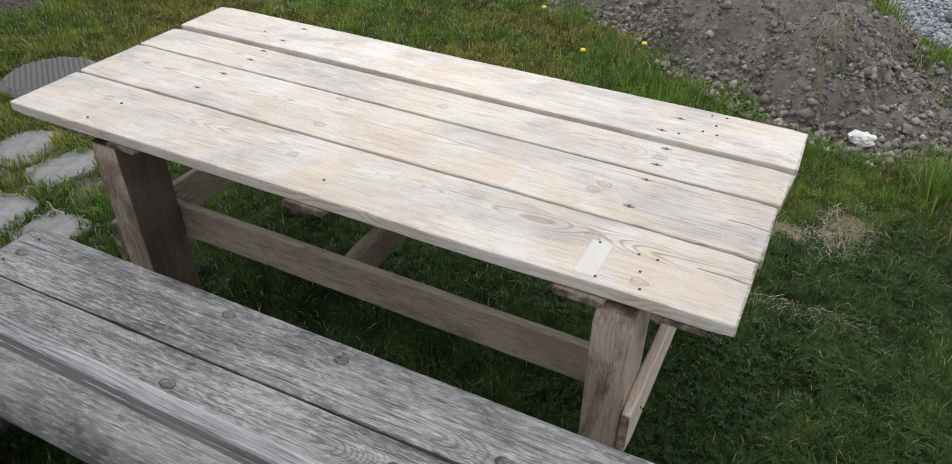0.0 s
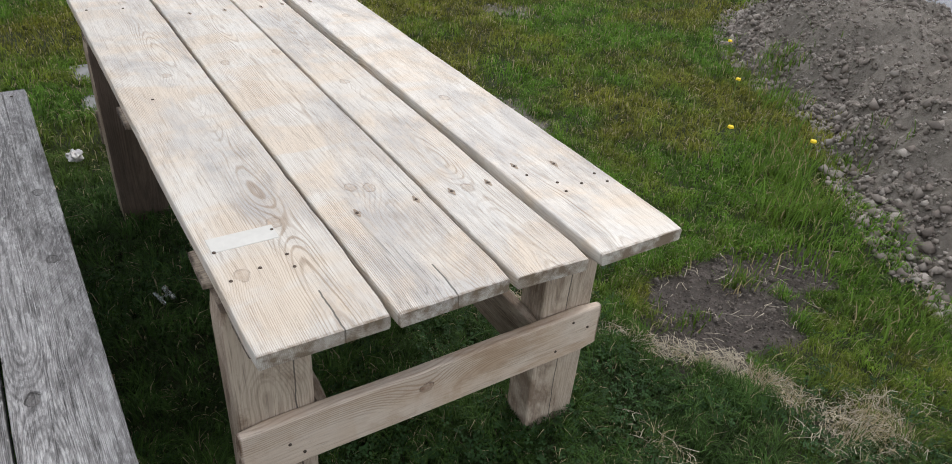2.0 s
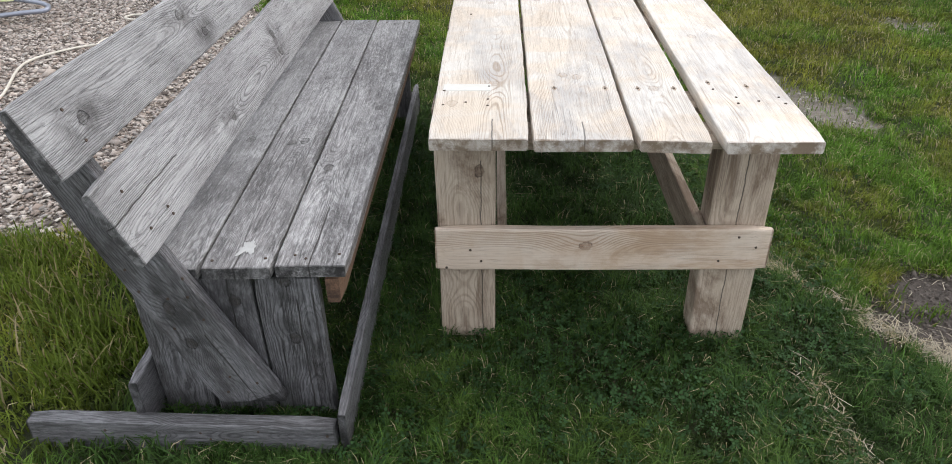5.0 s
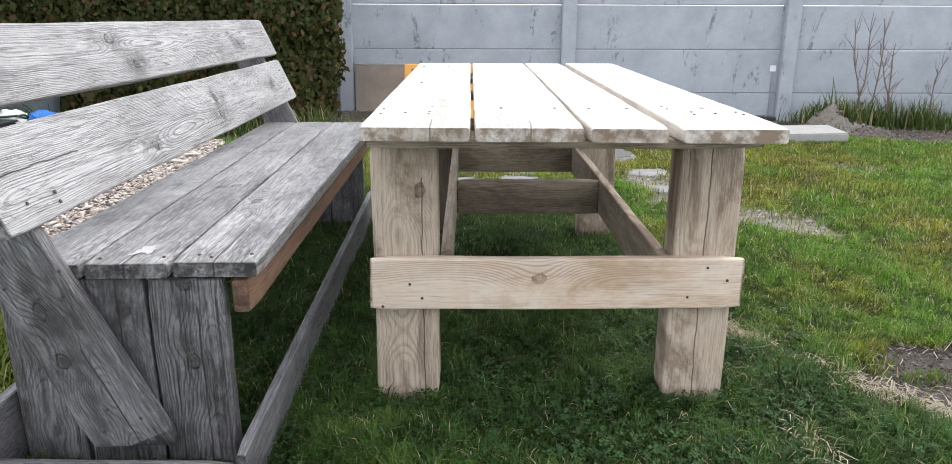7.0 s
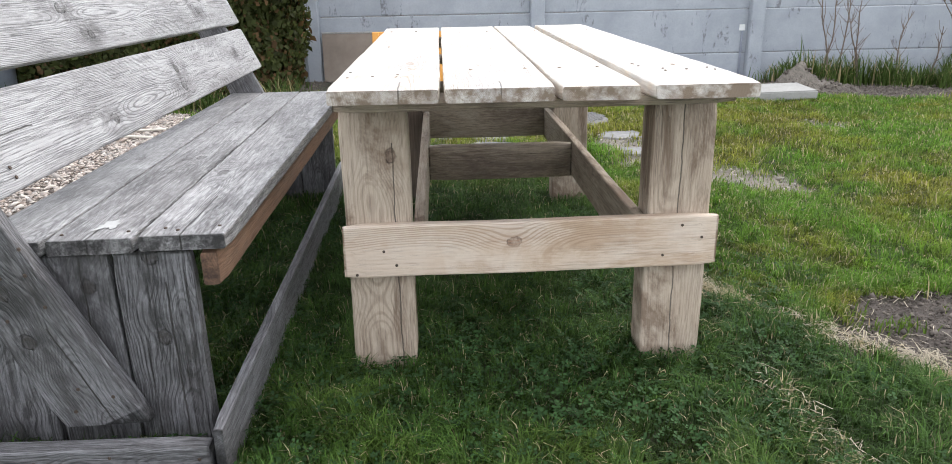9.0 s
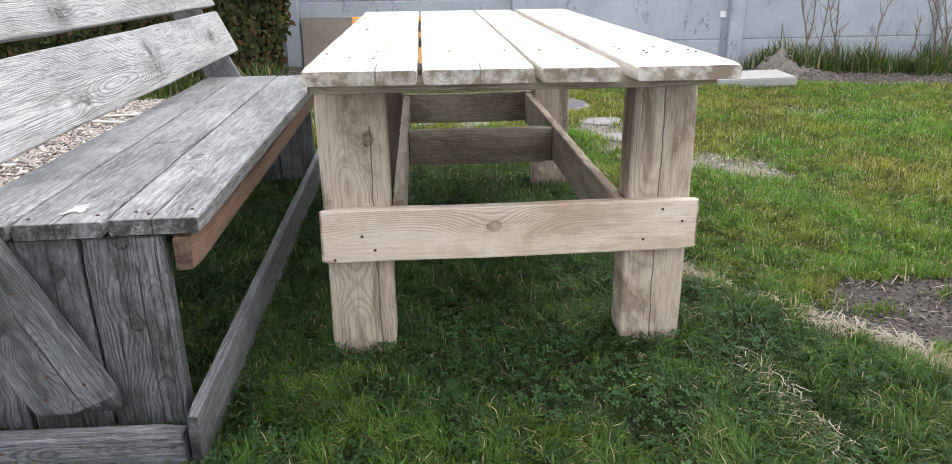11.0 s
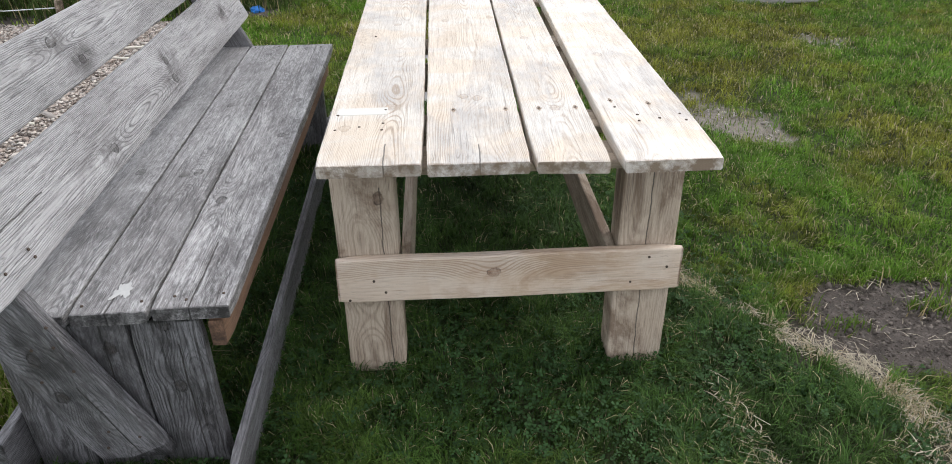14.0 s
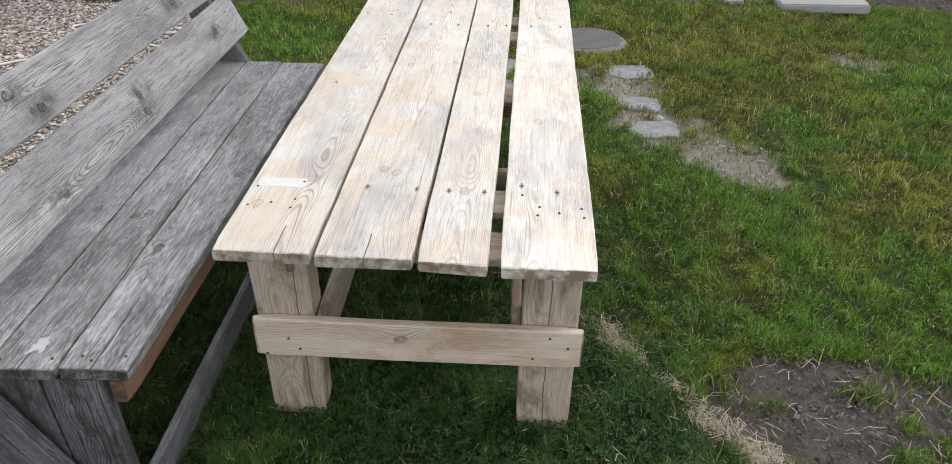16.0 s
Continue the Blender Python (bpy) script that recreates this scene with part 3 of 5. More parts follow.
# ---- grass ----
def blades(name, area, density, height, width, seed, label, clear=None, keep=1.0):
    r = np.random.default_rng(seed)
    x0, x1, y0, y1 = area
    n = int((x1 - x0) * (y1 - y0) * density)
    x, y = r.uniform(x0, x1, n), r.uniform(y0, y1, n)
    e, gv, s, pb, road = cover(x, y)
    gv = np.maximum(gv, road)
    thin = 0.35 + 0.65 * np.clip(fbm(x, y, 2.6, 71) * 1.7 - 0.2, 0, 1)
    ok = r.random(n) < (1 - np.clip(e * 1.04, 0, 1)) * (1 - np.clip(gv * 1.1, 0, 1)) * (1 - 0.9 * pb) * thin * keep
    for ax, ay in ((0.08, 0.255), (0.865, 0.255), (0.08, 1.89), (0.865, 1.89)):
        ok &= (np.abs(x - ax) > 0.088 + 0.012 * r.random(n)) | (np.abs(y - ay) > 0.055 + 0.02 * r.random(n))
    ok &= off_flags(x, y)
    if clear is not None:
        ok &= clear(x, y)
    x, y, s = x[ok], y[ok], s[ok]
    n = len(x)
    lush_shade = lush(x, y)
    clump = fbm(x, y, 5.0, 61)
    bunch = np.clip(0.5 + 1.9 * (bumps(x + 0.05 * clump, y, 17.0, 63) - 0.5), 0, 1)
    h = height * r.uniform(0.5, 1.2, n) * (0.5 + 0.75 * clump + 0.45 * bunch) * (0.85 + 0.3 * lush_shade)
    a = math.tau * 2.2 * bumps(x, y, 8.0, 64) + r.normal(0, 0.95, n)
    lean = r.uniform(0.2, 1.6, n)
    dx, dy = np.cos(a), np.sin(a)
    wx, wy = -dy * width * r.uniform(0.6, 1.3, n) / 2, dx * width * r.uniform(0.6, 1.3, n) / 2
    z = surface_z(x, y) - 0.006
    v = np.empty((n, 5, 3))
    v[:, 0] = np.stack([x - wx, y - wy, z], -1)
    v[:, 1] = np.stack([x + wx, y + wy, z], -1)
    mx, my, mz = x + dx * h * lean * 0.3, y + dy * h * lean * 0.3, z + h * 0.62
    v[:, 2] = np.stack([mx + wx * 0.8, my + wy * 0.8, mz], -1)
    v[:, 3] = np.stack([mx - wx * 0.8, my - wy * 0.8, mz], -1)
    v[:, 4] = np.stack([x + dx * h * lean * 0.85, y + dy * h * lean * 0.85, z + h * (1.02 - 0.32 * lean)], -1)
    base = (np.arange(n) * 5)[:, None]
    f = np.concatenate([base + np.array([[0, 1, 2]]), base + np.array([[0, 2, 3]]), base + np.array([[3, 2, 4]])])
    t = r.random(n)[:, None]
    # deep: lush grass, its colour also carrying shade round the table and bench
    deep, pale, olive = np.array([0.051, 0.098, 0.027]), np.array([0.108, 0.21, 0.024]), np.array([0.225, 0.19, 0.036])
    dry = np.array([0.46, 0.385, 0.24])
    mix = np.clip(1 - lush_shade + 0.25 * (r.random(n) - 0.5), 0, 1)[:, None]
    c = (deep * (1 - mix) + pale * mix)
    ol = np.clip((0.6 * fbm(x, y, 1.1, 81) + 0.4 * fbm(x, y, 4.0, 82) - 0.42) * 5, 0, 1) * np.clip(1.2 - lush_shade * 1.3, 0, 1)
    c = (c * (1 - 0.65 * ol[:, None]) + olive * 0.65 * ol[:, None]) * (0.4 + 1.0 * t) * (0.35 + 0.8 * clump[:, None] + 0.6 * bunch[:, None])
    isdry = (r.random(n) < np.clip(s * 0.92 + 0.04 + 0.05 * (1 - lush_shade), 0, 1))[:, None]
    c = np.where(isdry, dry * (0.5 + 0.8 * t), c)
    col = np.ones((n, 5, 4))
    col[:, :, :3] = c[:, None, :]
    return stuff_mesh(name, v.reshape(-1, 3), f, grass_mat, colours=col.reshape(-1, 4), label=label, category="grass")


def clear_near(x, y):
    return ~((x > -0.62) & (x < 2.6) & (y > -1.45) & (y < 2.6))



def chips(name, n, place, size, flat, colours, seed, label, category, sink=0.25):
    """Scattered angular stones, chips or clods: squashed, jittered octahedra on the ground."""
    r = np.random.default_rng(seed)
    x, y, k = place(r, n)
    n = len(x)
    s = size * r.lognormal(0, 0.42, n) * k
    base = np.array([[1, 0, 0], [0, 1, 0], [-1, 0, 0], [0, -1, 0], [0.25, 0.2, 1], [0, 0, -1]], float)
    v = base[None] * r.uniform(0.55, 1.25, (n, 6, 3)) * s[:, None, None]
    v[:, :, 1] *= r.uniform(0.45, 1.0, n)[:, None]
    v[:, :, 2] *= flat
    a, b = r.uniform(0, math.tau, n), r.normal(0, 0.3, n)
    c, d = np.cos(a)[:, None], np.sin(a)[:, None]
    vx, vy = v[:, :, 0] * c - v[:, :, 1] * d, v[:, :, 0] * d + v[:, :, 1] * c
    vz = v[:, :, 2] + vx * b[:, None]
    zz = surface_z(x, y) + (1 - sink) * s * flat * 0.55
    v = np.stack([vx + x[:, None], vy + y[:, None], vz + zz[:, None]], -1)
    f = np.array([[0, 1, 4], [1, 2, 4], [2, 3, 4], [3, 0, 4], [1, 0, 5], [2, 1, 5], [3, 2, 5], [0, 3, 5]])
    f = ((np.arange(n) * 6)[:, None, None] + f[None]).reshape(-1, 3)
    pick = np.array(colours)[r.integers(0, len(colours), n)] * r.uniform(0.7, 1.2, (n, 1))
    col = np.ones((n, 6, 4))
    col[:, :, :3] = pick[:, None, :]
    return stuff_mesh(name, v.reshape(-1, 3), f, stone_mat, colours=col.reshape(-1, 4), label=label, category=category)


def on_cover(which, area, least=0.4):
    def place(r, n):
        x, y = r.uniform(area[0], area[1], n), r.uniform(area[2], area[3], n)
        ok = cover(x, y)[which] > r.uniform(least * 0.5, 1.0, n) * 0.9
        return x[ok], y[ok], np.ones(ok.sum())

    return place


def on_mound(r, n):
    x, y = r.uniform(2.2, 7.2, n), r.uniform(-1.1, 3.8, n)
    a = heap(x, y)
    ok = (a > -0.06) & (r.random(n) < 0.5 + 0.7 * bumps(x, y, 3, 77))
    rim = np.clip(1.4 - a[ok] * 1.2, 0.5, 1.5)
    return x[ok], y[ok], rim


def on_heap(r, n):
    """Places on the heap itself, in loose drifts."""
    x, y = r.uniform(2.2, 7.2, n), r.uniform(-1.1, 3.8, n)
    a = heap(x, y)
    ok = (a > 0.04) & (r.random(n) < 1.6 * bumps(x, y, 2.2, 78) - 0.2)
    return x[ok], y[ok], r.uniform(0.6, 1.3, ok.sum())


chips("gravel_chips", 74000, on_cover(1, (-4.6, -1.0, 0.5, 5.0)), 0.012, 0.38, [(0.58, 0.51, 0.455), (0.48, 0.41, 0.36), (0.66, 0.60, 0.545), (0.36, 0.29, 0.245), (0.12, 0.098, 0.086), (0.48, 0.415, 0.37), (0.38, 0.35, 0.325)], 5, "beige and pinkish flat stone-chip gravel", "gravel")
chips("road_gravel", 30000, on_cover(4, (3.6, 8.0, -2.4, 2.2)), 0.014, 0.7, [(0.42, 0.43, 0.45), (0.3, 0.31, 0.33), (0.52, 0.53, 0.55), (0.2, 0.2, 0.22)], 6, "grey crushed-stone gravel", "gravel")
chips("earth_clods", 66000, on_mound, 0.0115, 0.7, [(0.24, 0.207, 0.18), (0.29, 0.255, 0.222), (0.19, 0.16, 0.138), (0.34, 0.305, 0.27)], 7, "dry grey-brown clods on the earth heap", "earth", 0.5)
chips("earth_lumps", 420, on_heap, 0.042, 0.7, [(0.24, 0.207, 0.18), (0.28, 0.245, 0.213), (0.19, 0.162, 0.14)], 8, "large lumps of dug earth", "earth", 0.6)
chips("earth_clumps", 3200, on_heap, 0.02, 0.8, [(0.24, 0.207, 0.18), (0.29, 0.255, 0.222), (0.19, 0.16, 0.138)], 13, "fist-sized crumbling clumps of dug earth", "earth", 0.6)
chips("pale_pebbles", 260, on_mound, 0.014, 0.7, [(0.6, 0.57, 0.52), (0.5, 0.46, 0.42)], 9, "pale pebbles in the earth heap", "pebbles")
chips("soil_crumbs", 9000, on_cover(0, (1.2, 2.8, -0.3, 0.9)), 0.0056, 0.7, [(0.07, 0.058, 0.05), (0.10, 0.083, 0.072), (0.17, 0.145, 0.125)], 10, "crumbs of dry soil on a bare patch", "earth", 0.4)
chips("bed_crumbs", 16000, on_cover(0, (-1.2, 6.5, 5.3, 7.25)), 0.0105, 0.7, [(0.11, 0.091, 0.077), (0.15, 0.127, 0.108), (0.19, 0.163, 0.14)], 11, "crumbly soil of the bed along the fence", "earth", 0.4)
chips("patch_pebbles", 5000, on_cover(3, (1.2, 4.4, 1.6, 4.6)), 0.008, 0.6, [(0.36, 0.33, 0.29), (0.45, 0.42, 0.38), (0.25, 0.22, 0.19)], 12, "pebbly grit in thin lawn patches", "pebbles", 0.4)


def clover(seed, n, area):
    """Clover: three round leaflets on a level with the blade tips."""
    r = np.random.default_rng(seed)
    x, y = r.uniform(area[0], area[1], n), r.uniform(area[2], area[3], n)
    e, gv, s, pb, road = cover(x, y)
    ok = (fbm(x, y, 2.2, 91) > 0.5) & (r.random(n) < lush(x, y) * 1.1) & (e < 0.3) & (s < 0.4) & (pb < 0.3) & (gv < 0.2)
    x, y = x[ok], y[ok]
    n = len(x)
    size = r.uniform(0.0042, 0.0078, n)
    z = surface_z(x, y) + r.uniform(0.012, 0.036, n)
    a0 = r.uniform(0, math.tau, n)
    tx, ty = r.normal(0, 0.3, n), r.normal(0, 0.3, n)
    vs = []
    for k in range(3):
        a = a0 + k * math.tau / 3
        for rad, da in ((0.15, 0.0), (1.0, -0.62), (1.75, -0.36), (1.75, 0.36), (1.0, 0.62)):
            px, py = np.cos(a + da) * size * rad, np.sin(a + da) * size * rad
            vs.append(np.stack([x + px, y + py, z + px * tx + py * ty + 0.15 * size * rad], -1))
    v = np.stack(vs, 1)
    f = np.array([[0, 1, 2], [0, 2, 3], [0, 3, 4], [5, 6, 7], [5, 7, 8], [5, 8, 9], [10, 11, 12], [10, 12, 13], [10, 13, 14]])
    f = ((np.arange(n) * 15)[:, None, None] + f[None]).reshape(-1, 3)
    col = np.ones((n, 15, 4))
    col[:, :, :3] = (np.array([0.05, 0.105, 0.036]) * r.uniform(0.6, 1.35, (n, 1)))[:, None, :]
    return stuff_mesh("clover", v.reshape(-1, 3), f, grass_mat, colours=col.reshape(-1, 4), label="low green clover leaves among the grass", category="clover")


clover(41, 26000, (-0.7, 2.2, -1.4, 1.6))
blades("lawn_grass", (-0.62, 2.6, -1.45, 0.8), 44000, 0.044, 0.0029, 1, "short lush green lawn grass with clover")
blades("lawn_grass", (-0.62, 2.6, 0.8, 2.6), 22000, 0.046, 0.0038, 6, "short green lawn grass under and beyond the table")
blades("lawn_grass", (-4.6, 5.2, -4.2, -2.2), 1800, 0.06, 0.011, 4, "short lawn grass behind the garden bench")
blades("lawn_grass", (-4.6, -2.6, -2.2, 5.9), 1800, 0.06, 0.011, 5, "short lawn grass out beyond the table")
blades("lawn_grass", (5.2, 9.5, -1.0, 7.2), 2200, 0.07, 0.011, 3, "lawn beyond the earth heap")
blades("lawn_grass", (-2.6, 5.2, -2.2, 5.9), 9000, 0.055, 0.0055, 2, "short yellow-green lawn grass, dry in places", clear_near)


def straw_litter(seed, n, area):
    """Dead pale stems lying crosswise on the dry seam and the bare patches."""
    r = np.random.default_rng(seed)
    x, y = r.uniform(area[0], area[1], n), r.uniform(area[2], area[3], n)
    e, gv, s, pb, road = cover(x, y)
    ok = r.random(n) < np.clip(s * 0.8 + 0.009 * e + 0.06 * pb, 0, 1) * (mound_z(x, y) < 0.05)
    x, y = x[ok], y[ok]
    n = len(x)
    a, ln, w = r.uniform(0, math.tau, n), r.uniform(0.02, 0.085, n), 0.0026
    z = surface_z(x, y) + r.uniform(0.004, 0.03, n)
    dx, dy, dz = np.cos(a) * ln, np.sin(a) * ln, r.normal(0, 0.15, n) * ln
    wx, wy = -np.sin(a) * w / 2, np.cos(a) * w / 2
    bow = r.normal(0, 0.25, n) * ln
    v = np.stack([np.stack([x - dx / 2 - wx, y - dy / 2 - wy, z - dz / 2], -1), np.stack([x - dx / 2 + wx, y - dy / 2 + wy, z - dz / 2], -1),
                  np.stack([x + bow * np.sin(a) + wx, y - bow * np.cos(a) + wy, z + 0.006], -1), np.stack([x + bow * np.sin(a) - wx, y - bow * np.cos(a) - wy, z + 0.006], -1),
                  np.stack([x + dx / 2, y + dy / 2, z + dz / 2], -1)], 1)
    f = np.array([[0, 1, 2], [0, 2, 3], [3, 2, 4]])
    f = ((np.arange(n) * 5)[:, None, None] + f[None]).reshape(-1, 3)
    col = np.ones((n, 5, 4))
    col[:, :, :3] = (np.array([0.55, 0.49, 0.38]) * r.uniform(0.55, 1.15, (n, 1)))[:, None, :]
    return stuff_mesh("dry_straw", v.reshape(-1, 3), f, grass_mat, colours=col.reshape(-1, 4), label="pale dead grass stems lying on the lawn", category="straw")


straw_litter(15, 55000, (0.9, 2.7, -0.9, 0.95))
straw_litter(16, 9000, (0.9, 4.4, 0.95, 4.6))

# ---- concrete fence ----
cw = Mat("cast_concrete")
p = cw.coord("Object", shift=True)
n1, n2, n3 = cw.noise(p, 60, 6, 0.7), cw.noise(p, 3.0, 5), cw.noise(cw.scaled(p, (5.5, 5.5, 1.6)), 1.0, 5, 0.7, 0.6)
col = cw.ramp(n2, (0.3, (0.30, 0.325, 0.36)), (0.7, (0.40, 0.425, 0.46)))
col = cw.mix(cw.rng(n1, 0.4, 0.75, 0, 0.3), col, (0.22, 0.23, 0.245))
flake = cw.math("MULTIPLY", cw.rng(n3, 0.585, 0.63), cw.rng(cw.noise(p, 26, 4), 0.42, 0.55))
col = cw.mix(cw.math("MULTIPLY", flake, 0.8), col, (0.14, 0.145, 0.155))
concrete = cw.done(col, 0.9, cw.math("ADD", n1, cw.math("MULTIPLY", flake, -0.6)), 0.4, 0.004)

WALL_Y = 7.3


def box_bm(sx, sy, sz, bevel=0.004, seg=1):
    bm = bmesh.new()
    bmesh.ops.create_cube(bm, size=1)
    bmesh.ops.scale(bm, vec=(sx, sy, sz), verts=bm.verts)
    if bevel:
        bmesh.ops.bevel(bm, geom=bm.edges[:], offset=bevel, segments=seg, affect="EDGES")
    return bm


wall = thing("wall_north", pose(0, WALL_Y, 0), "grey concrete panel fence with slotted posts and flaking paint", "fence", kind="structure")
STEP, BASE = 2.61, -0.32
for i in range(-5, 7):
    px = 1.42 + STEP * i
    post = part("post", box_bm(0.17, 0.15, 2.35, 0.012), concrete, wall, m=pose(px, WALL_Y - 0.02, BASE + 1.13))
    for k in range(5):
        z0 = BASE + 0.43 + (k - 1) * 0.505
        if k == 4:
            continue
        part("panel", box_bm(STEP - 0.155, 0.05, 0.50, 0.009), concrete, wall, m=pose(px + STEP / 2, WALL_Y + 0.02, z0 + 0.25))
    # pierced top panel: a rail, a row of short balusters and a cap
    z0 = BASE + 0.43 + 3 * 0.505
    part("top_rail", box_bm(STEP - 0.155, 0.055, 0.09, 0.01), concrete, wall, m=pose(px + STEP / 2, WALL_Y + 0.02, z0 + 0.29))

# ---- garden table ----
table = thing("garden_table", pose(0.475, 1.14, 0), "long rustic table of sanded reclaimed pine planks on the lawn", "table")
tops = []
PLANKS = [  # left and right at the near end, at the far end, near end, far end
    ((0.0, 0.249), (-0.005, 0.257), 0.0, 2.285, 0.0, 0.004),
    ((0.2575, 0.5025), (0.267, 0.530), -0.006, 2.290, 0.004, -0.004),
    ((0.5125, 0.687), (0.5365, 0.714), -0.016, 2.292, -0.01, 0.0),
    ((0.716, 0.953), (0.747, 0.986), -0.024, 2.298, 0.006, 0.004),
]
for xa, xb, y0, y1, sk0, sk1 in PLANKS:
    tops.append(flat_board("tabletop_plank", table, sanded, y0, y1, xa, xb, 0.76, 0.036, bevel=0.0042, wobble=0.0028, skew0=sk0, skew1=sk1, chips=0.006))
legs = []
for lx, rx in ((-0.004, 0.166), (0.782, 0.948)):
    for y0, y1 in ((0.205, 0.305), (1.835, 1.945)):
        x = (lx + rx) / 2
        legs.append(board("leg", table, sanded_leg, (x, (y0 + y1) / 2, gz(x, y0) - 0.02), (x, (y0 + y1) / 2, 0.701), (1, 0, 0), rx - lx, y1 - y0, bevel=0.007, wobble=0.003))


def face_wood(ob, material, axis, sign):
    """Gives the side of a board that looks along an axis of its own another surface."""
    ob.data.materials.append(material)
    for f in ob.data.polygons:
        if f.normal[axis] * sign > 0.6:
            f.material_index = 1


# far left leg: dark brown all round, paler on its -x side
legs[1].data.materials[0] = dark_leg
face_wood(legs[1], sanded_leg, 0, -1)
ends = []
for y in (0.188, 1.962):
    ends.append(board("end_board", table, sanded_board if y < 1 else rough_wood, (-0.012, y, 0.321), (0.963, y, 0.325), (0, 0, 1), 0.142, 0.030, bevel=0.006, wobble=0.004))
for x in (0.184, 0.766):
    face_wood(board("side_rail", table, rough_wood, (x, 0.207, 0.317), (x, 1.944, 0.325), (0, 0, 1), 0.136, 0.030, bevel=0.005, wobble=0.003), sanded_leg, 0, 1)
board("cross_bar", table, rough_wood, (0.2, 1.165, 0.318), (0.75, 1.165, 0.318), (0, 0, 1), 0.136, 0.032)
for y, w, x0, x1 in ((0.12, 0.13, 0.005, 0.93), (0.345, 0.128, -0.012, 0.955), (1.12, 0.138, -0.012, 0.96), (1.80, 0.12, -0.006, 0.965), (2.02, 0.12, 0.005, 0.95)):
    board("batten", table, rough_wood, (x0, y, 0.7125), (x1, y, 0.7125), (0, 1, 0), w, 0.023, bevel=0.005)

# ---- garden bench ----
bench = thing("garden_bench", pose(-0.5, 0.9, 0), "weathered grey plank bench with a leaning two-board backrest", "bench")
seats, backs = [], []
for y0, y1, xa, xb in ((-0.172, 2.015, (-0.3735, -0.197), (-0.4205, -0.213)), (-0.182, 2.02, (-0.551, -0.3792), (-0.6, -0.4262)), (-0.19, 2.035, (-0.712, -0.5575), (-0.745, -0.6065))):
    seats.append(flat_board("seat_plank", bench, grey_wood, y0, y1, xa, xb, 0.503, 0.036, zend=0.490, bevel=0.0035, wobble=0.0016, chips=0.004))
LEAN_BACK = Vector((-0.445, 0, 1)).normalized()
OUT = Vector((1, 0, 0.445)).normalized()
for (xa, za), (xb, zb), y0, y1, w0, w1 in (((-0.642, 0.688), (-0.668, 0.688), -0.310, 2.178, 0.200, 0.205), ((-0.738, 0.898), (-0.752, 0.890), -0.335, 2.188, 0.176, 0.182)):
    off = -OUT * 0.014
    backs.append(board("back_board", bench, grey_back, (xa + off.x, y0, za + off.z), (xb + off.x, y1, zb + off.z), LEAN_BACK, w0, 0.028, w1, bevel=0.005, wobble=0.003))
braces, end_planks = [], []
for y, dx in ((-0.205, 0.0), (2.02, -0.028)):
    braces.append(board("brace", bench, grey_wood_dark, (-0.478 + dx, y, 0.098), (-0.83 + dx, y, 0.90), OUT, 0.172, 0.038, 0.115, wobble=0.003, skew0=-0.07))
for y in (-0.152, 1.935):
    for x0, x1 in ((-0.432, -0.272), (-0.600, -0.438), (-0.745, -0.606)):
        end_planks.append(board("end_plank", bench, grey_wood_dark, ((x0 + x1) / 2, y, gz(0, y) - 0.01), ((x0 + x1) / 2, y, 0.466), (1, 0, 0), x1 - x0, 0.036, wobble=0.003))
board("seat_rail", bench, red_wood, (-0.236, -0.168, 0.425), (-0.248, 1.915, 0.42), (0, 0, 1), 0.078, 0.04)
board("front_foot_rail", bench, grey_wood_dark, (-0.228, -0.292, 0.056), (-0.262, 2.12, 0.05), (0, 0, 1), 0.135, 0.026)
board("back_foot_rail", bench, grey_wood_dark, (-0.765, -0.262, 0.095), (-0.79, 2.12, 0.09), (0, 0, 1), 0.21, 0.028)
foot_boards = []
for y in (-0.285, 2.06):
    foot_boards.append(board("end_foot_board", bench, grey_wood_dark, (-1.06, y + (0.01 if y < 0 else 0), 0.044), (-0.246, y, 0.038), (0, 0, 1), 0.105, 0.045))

# knots and splits of the boards
figure(tops[0], [(0.160, 0.375, 0.76), (0.145, 1.265, 0.76), (0.05, 0.225, 0.76), (0.16, 2.02, 0.76)], (0.158, 0.12, 0.76))
figure(tops[1], [(0.362, 0.443, 0.76), (0.325, 1.305, 0.76), (0.40, 0.425, 0.76), (0.50, 1.345, 0.76)], (0.385, 0.10, 0.76))
figure(tops[2], [(0.606, 0.328, 0.76), (0.665, 1.604, 0.76), (0.60, 1.03, 0.76)], None)
figure(tops[3], [(0.818, 0.81, 0.76), (0.86, 1.62, 0.76)], None)
figure(seats[0], [(-0.342, 0.36, 0.5), (-0.255, 0.843, 0.5), (-0.251, 1.209, 0.5), (-0.322, 1.935, 0.5)], (-0.29, 0.12, 0.5))
figure(seats[1], [(-0.503, 1.17, 0.5), (-0.50, 0.545, 0.5), (-0.46, 0.56, 0.5), (-0.49, 1.86, 0.5)], (-0.47, -0.06, 0.5))
figure(seats[2], [(-0.643, 0.575, 0.5)], None)
figure(backs[0], [(-0.64, 0.425, 0.64), (-0.64, 1.03, 0.65), (-0.64, 1.05, 0.72), (-0.64, 1.85, 0.70)], (-0.645, 0.05, 0.70))
figure(backs[1], [(-0.73, 0.498, 0.94), (-0.73, 0.586, 0.855), (-0.73, 1.64, 0.89), (-0.73, -0.16, 0.885)], None)
figure(end_planks[0], [(-0.351, -0.17, 0.275), (-0.355, -0.17, 0.456)], (-0.33, -0.17, 0.40))
figure(end_planks[1], [(-0.487, -0.17, 0.395)], (-0.50, -0.17, 0.47))
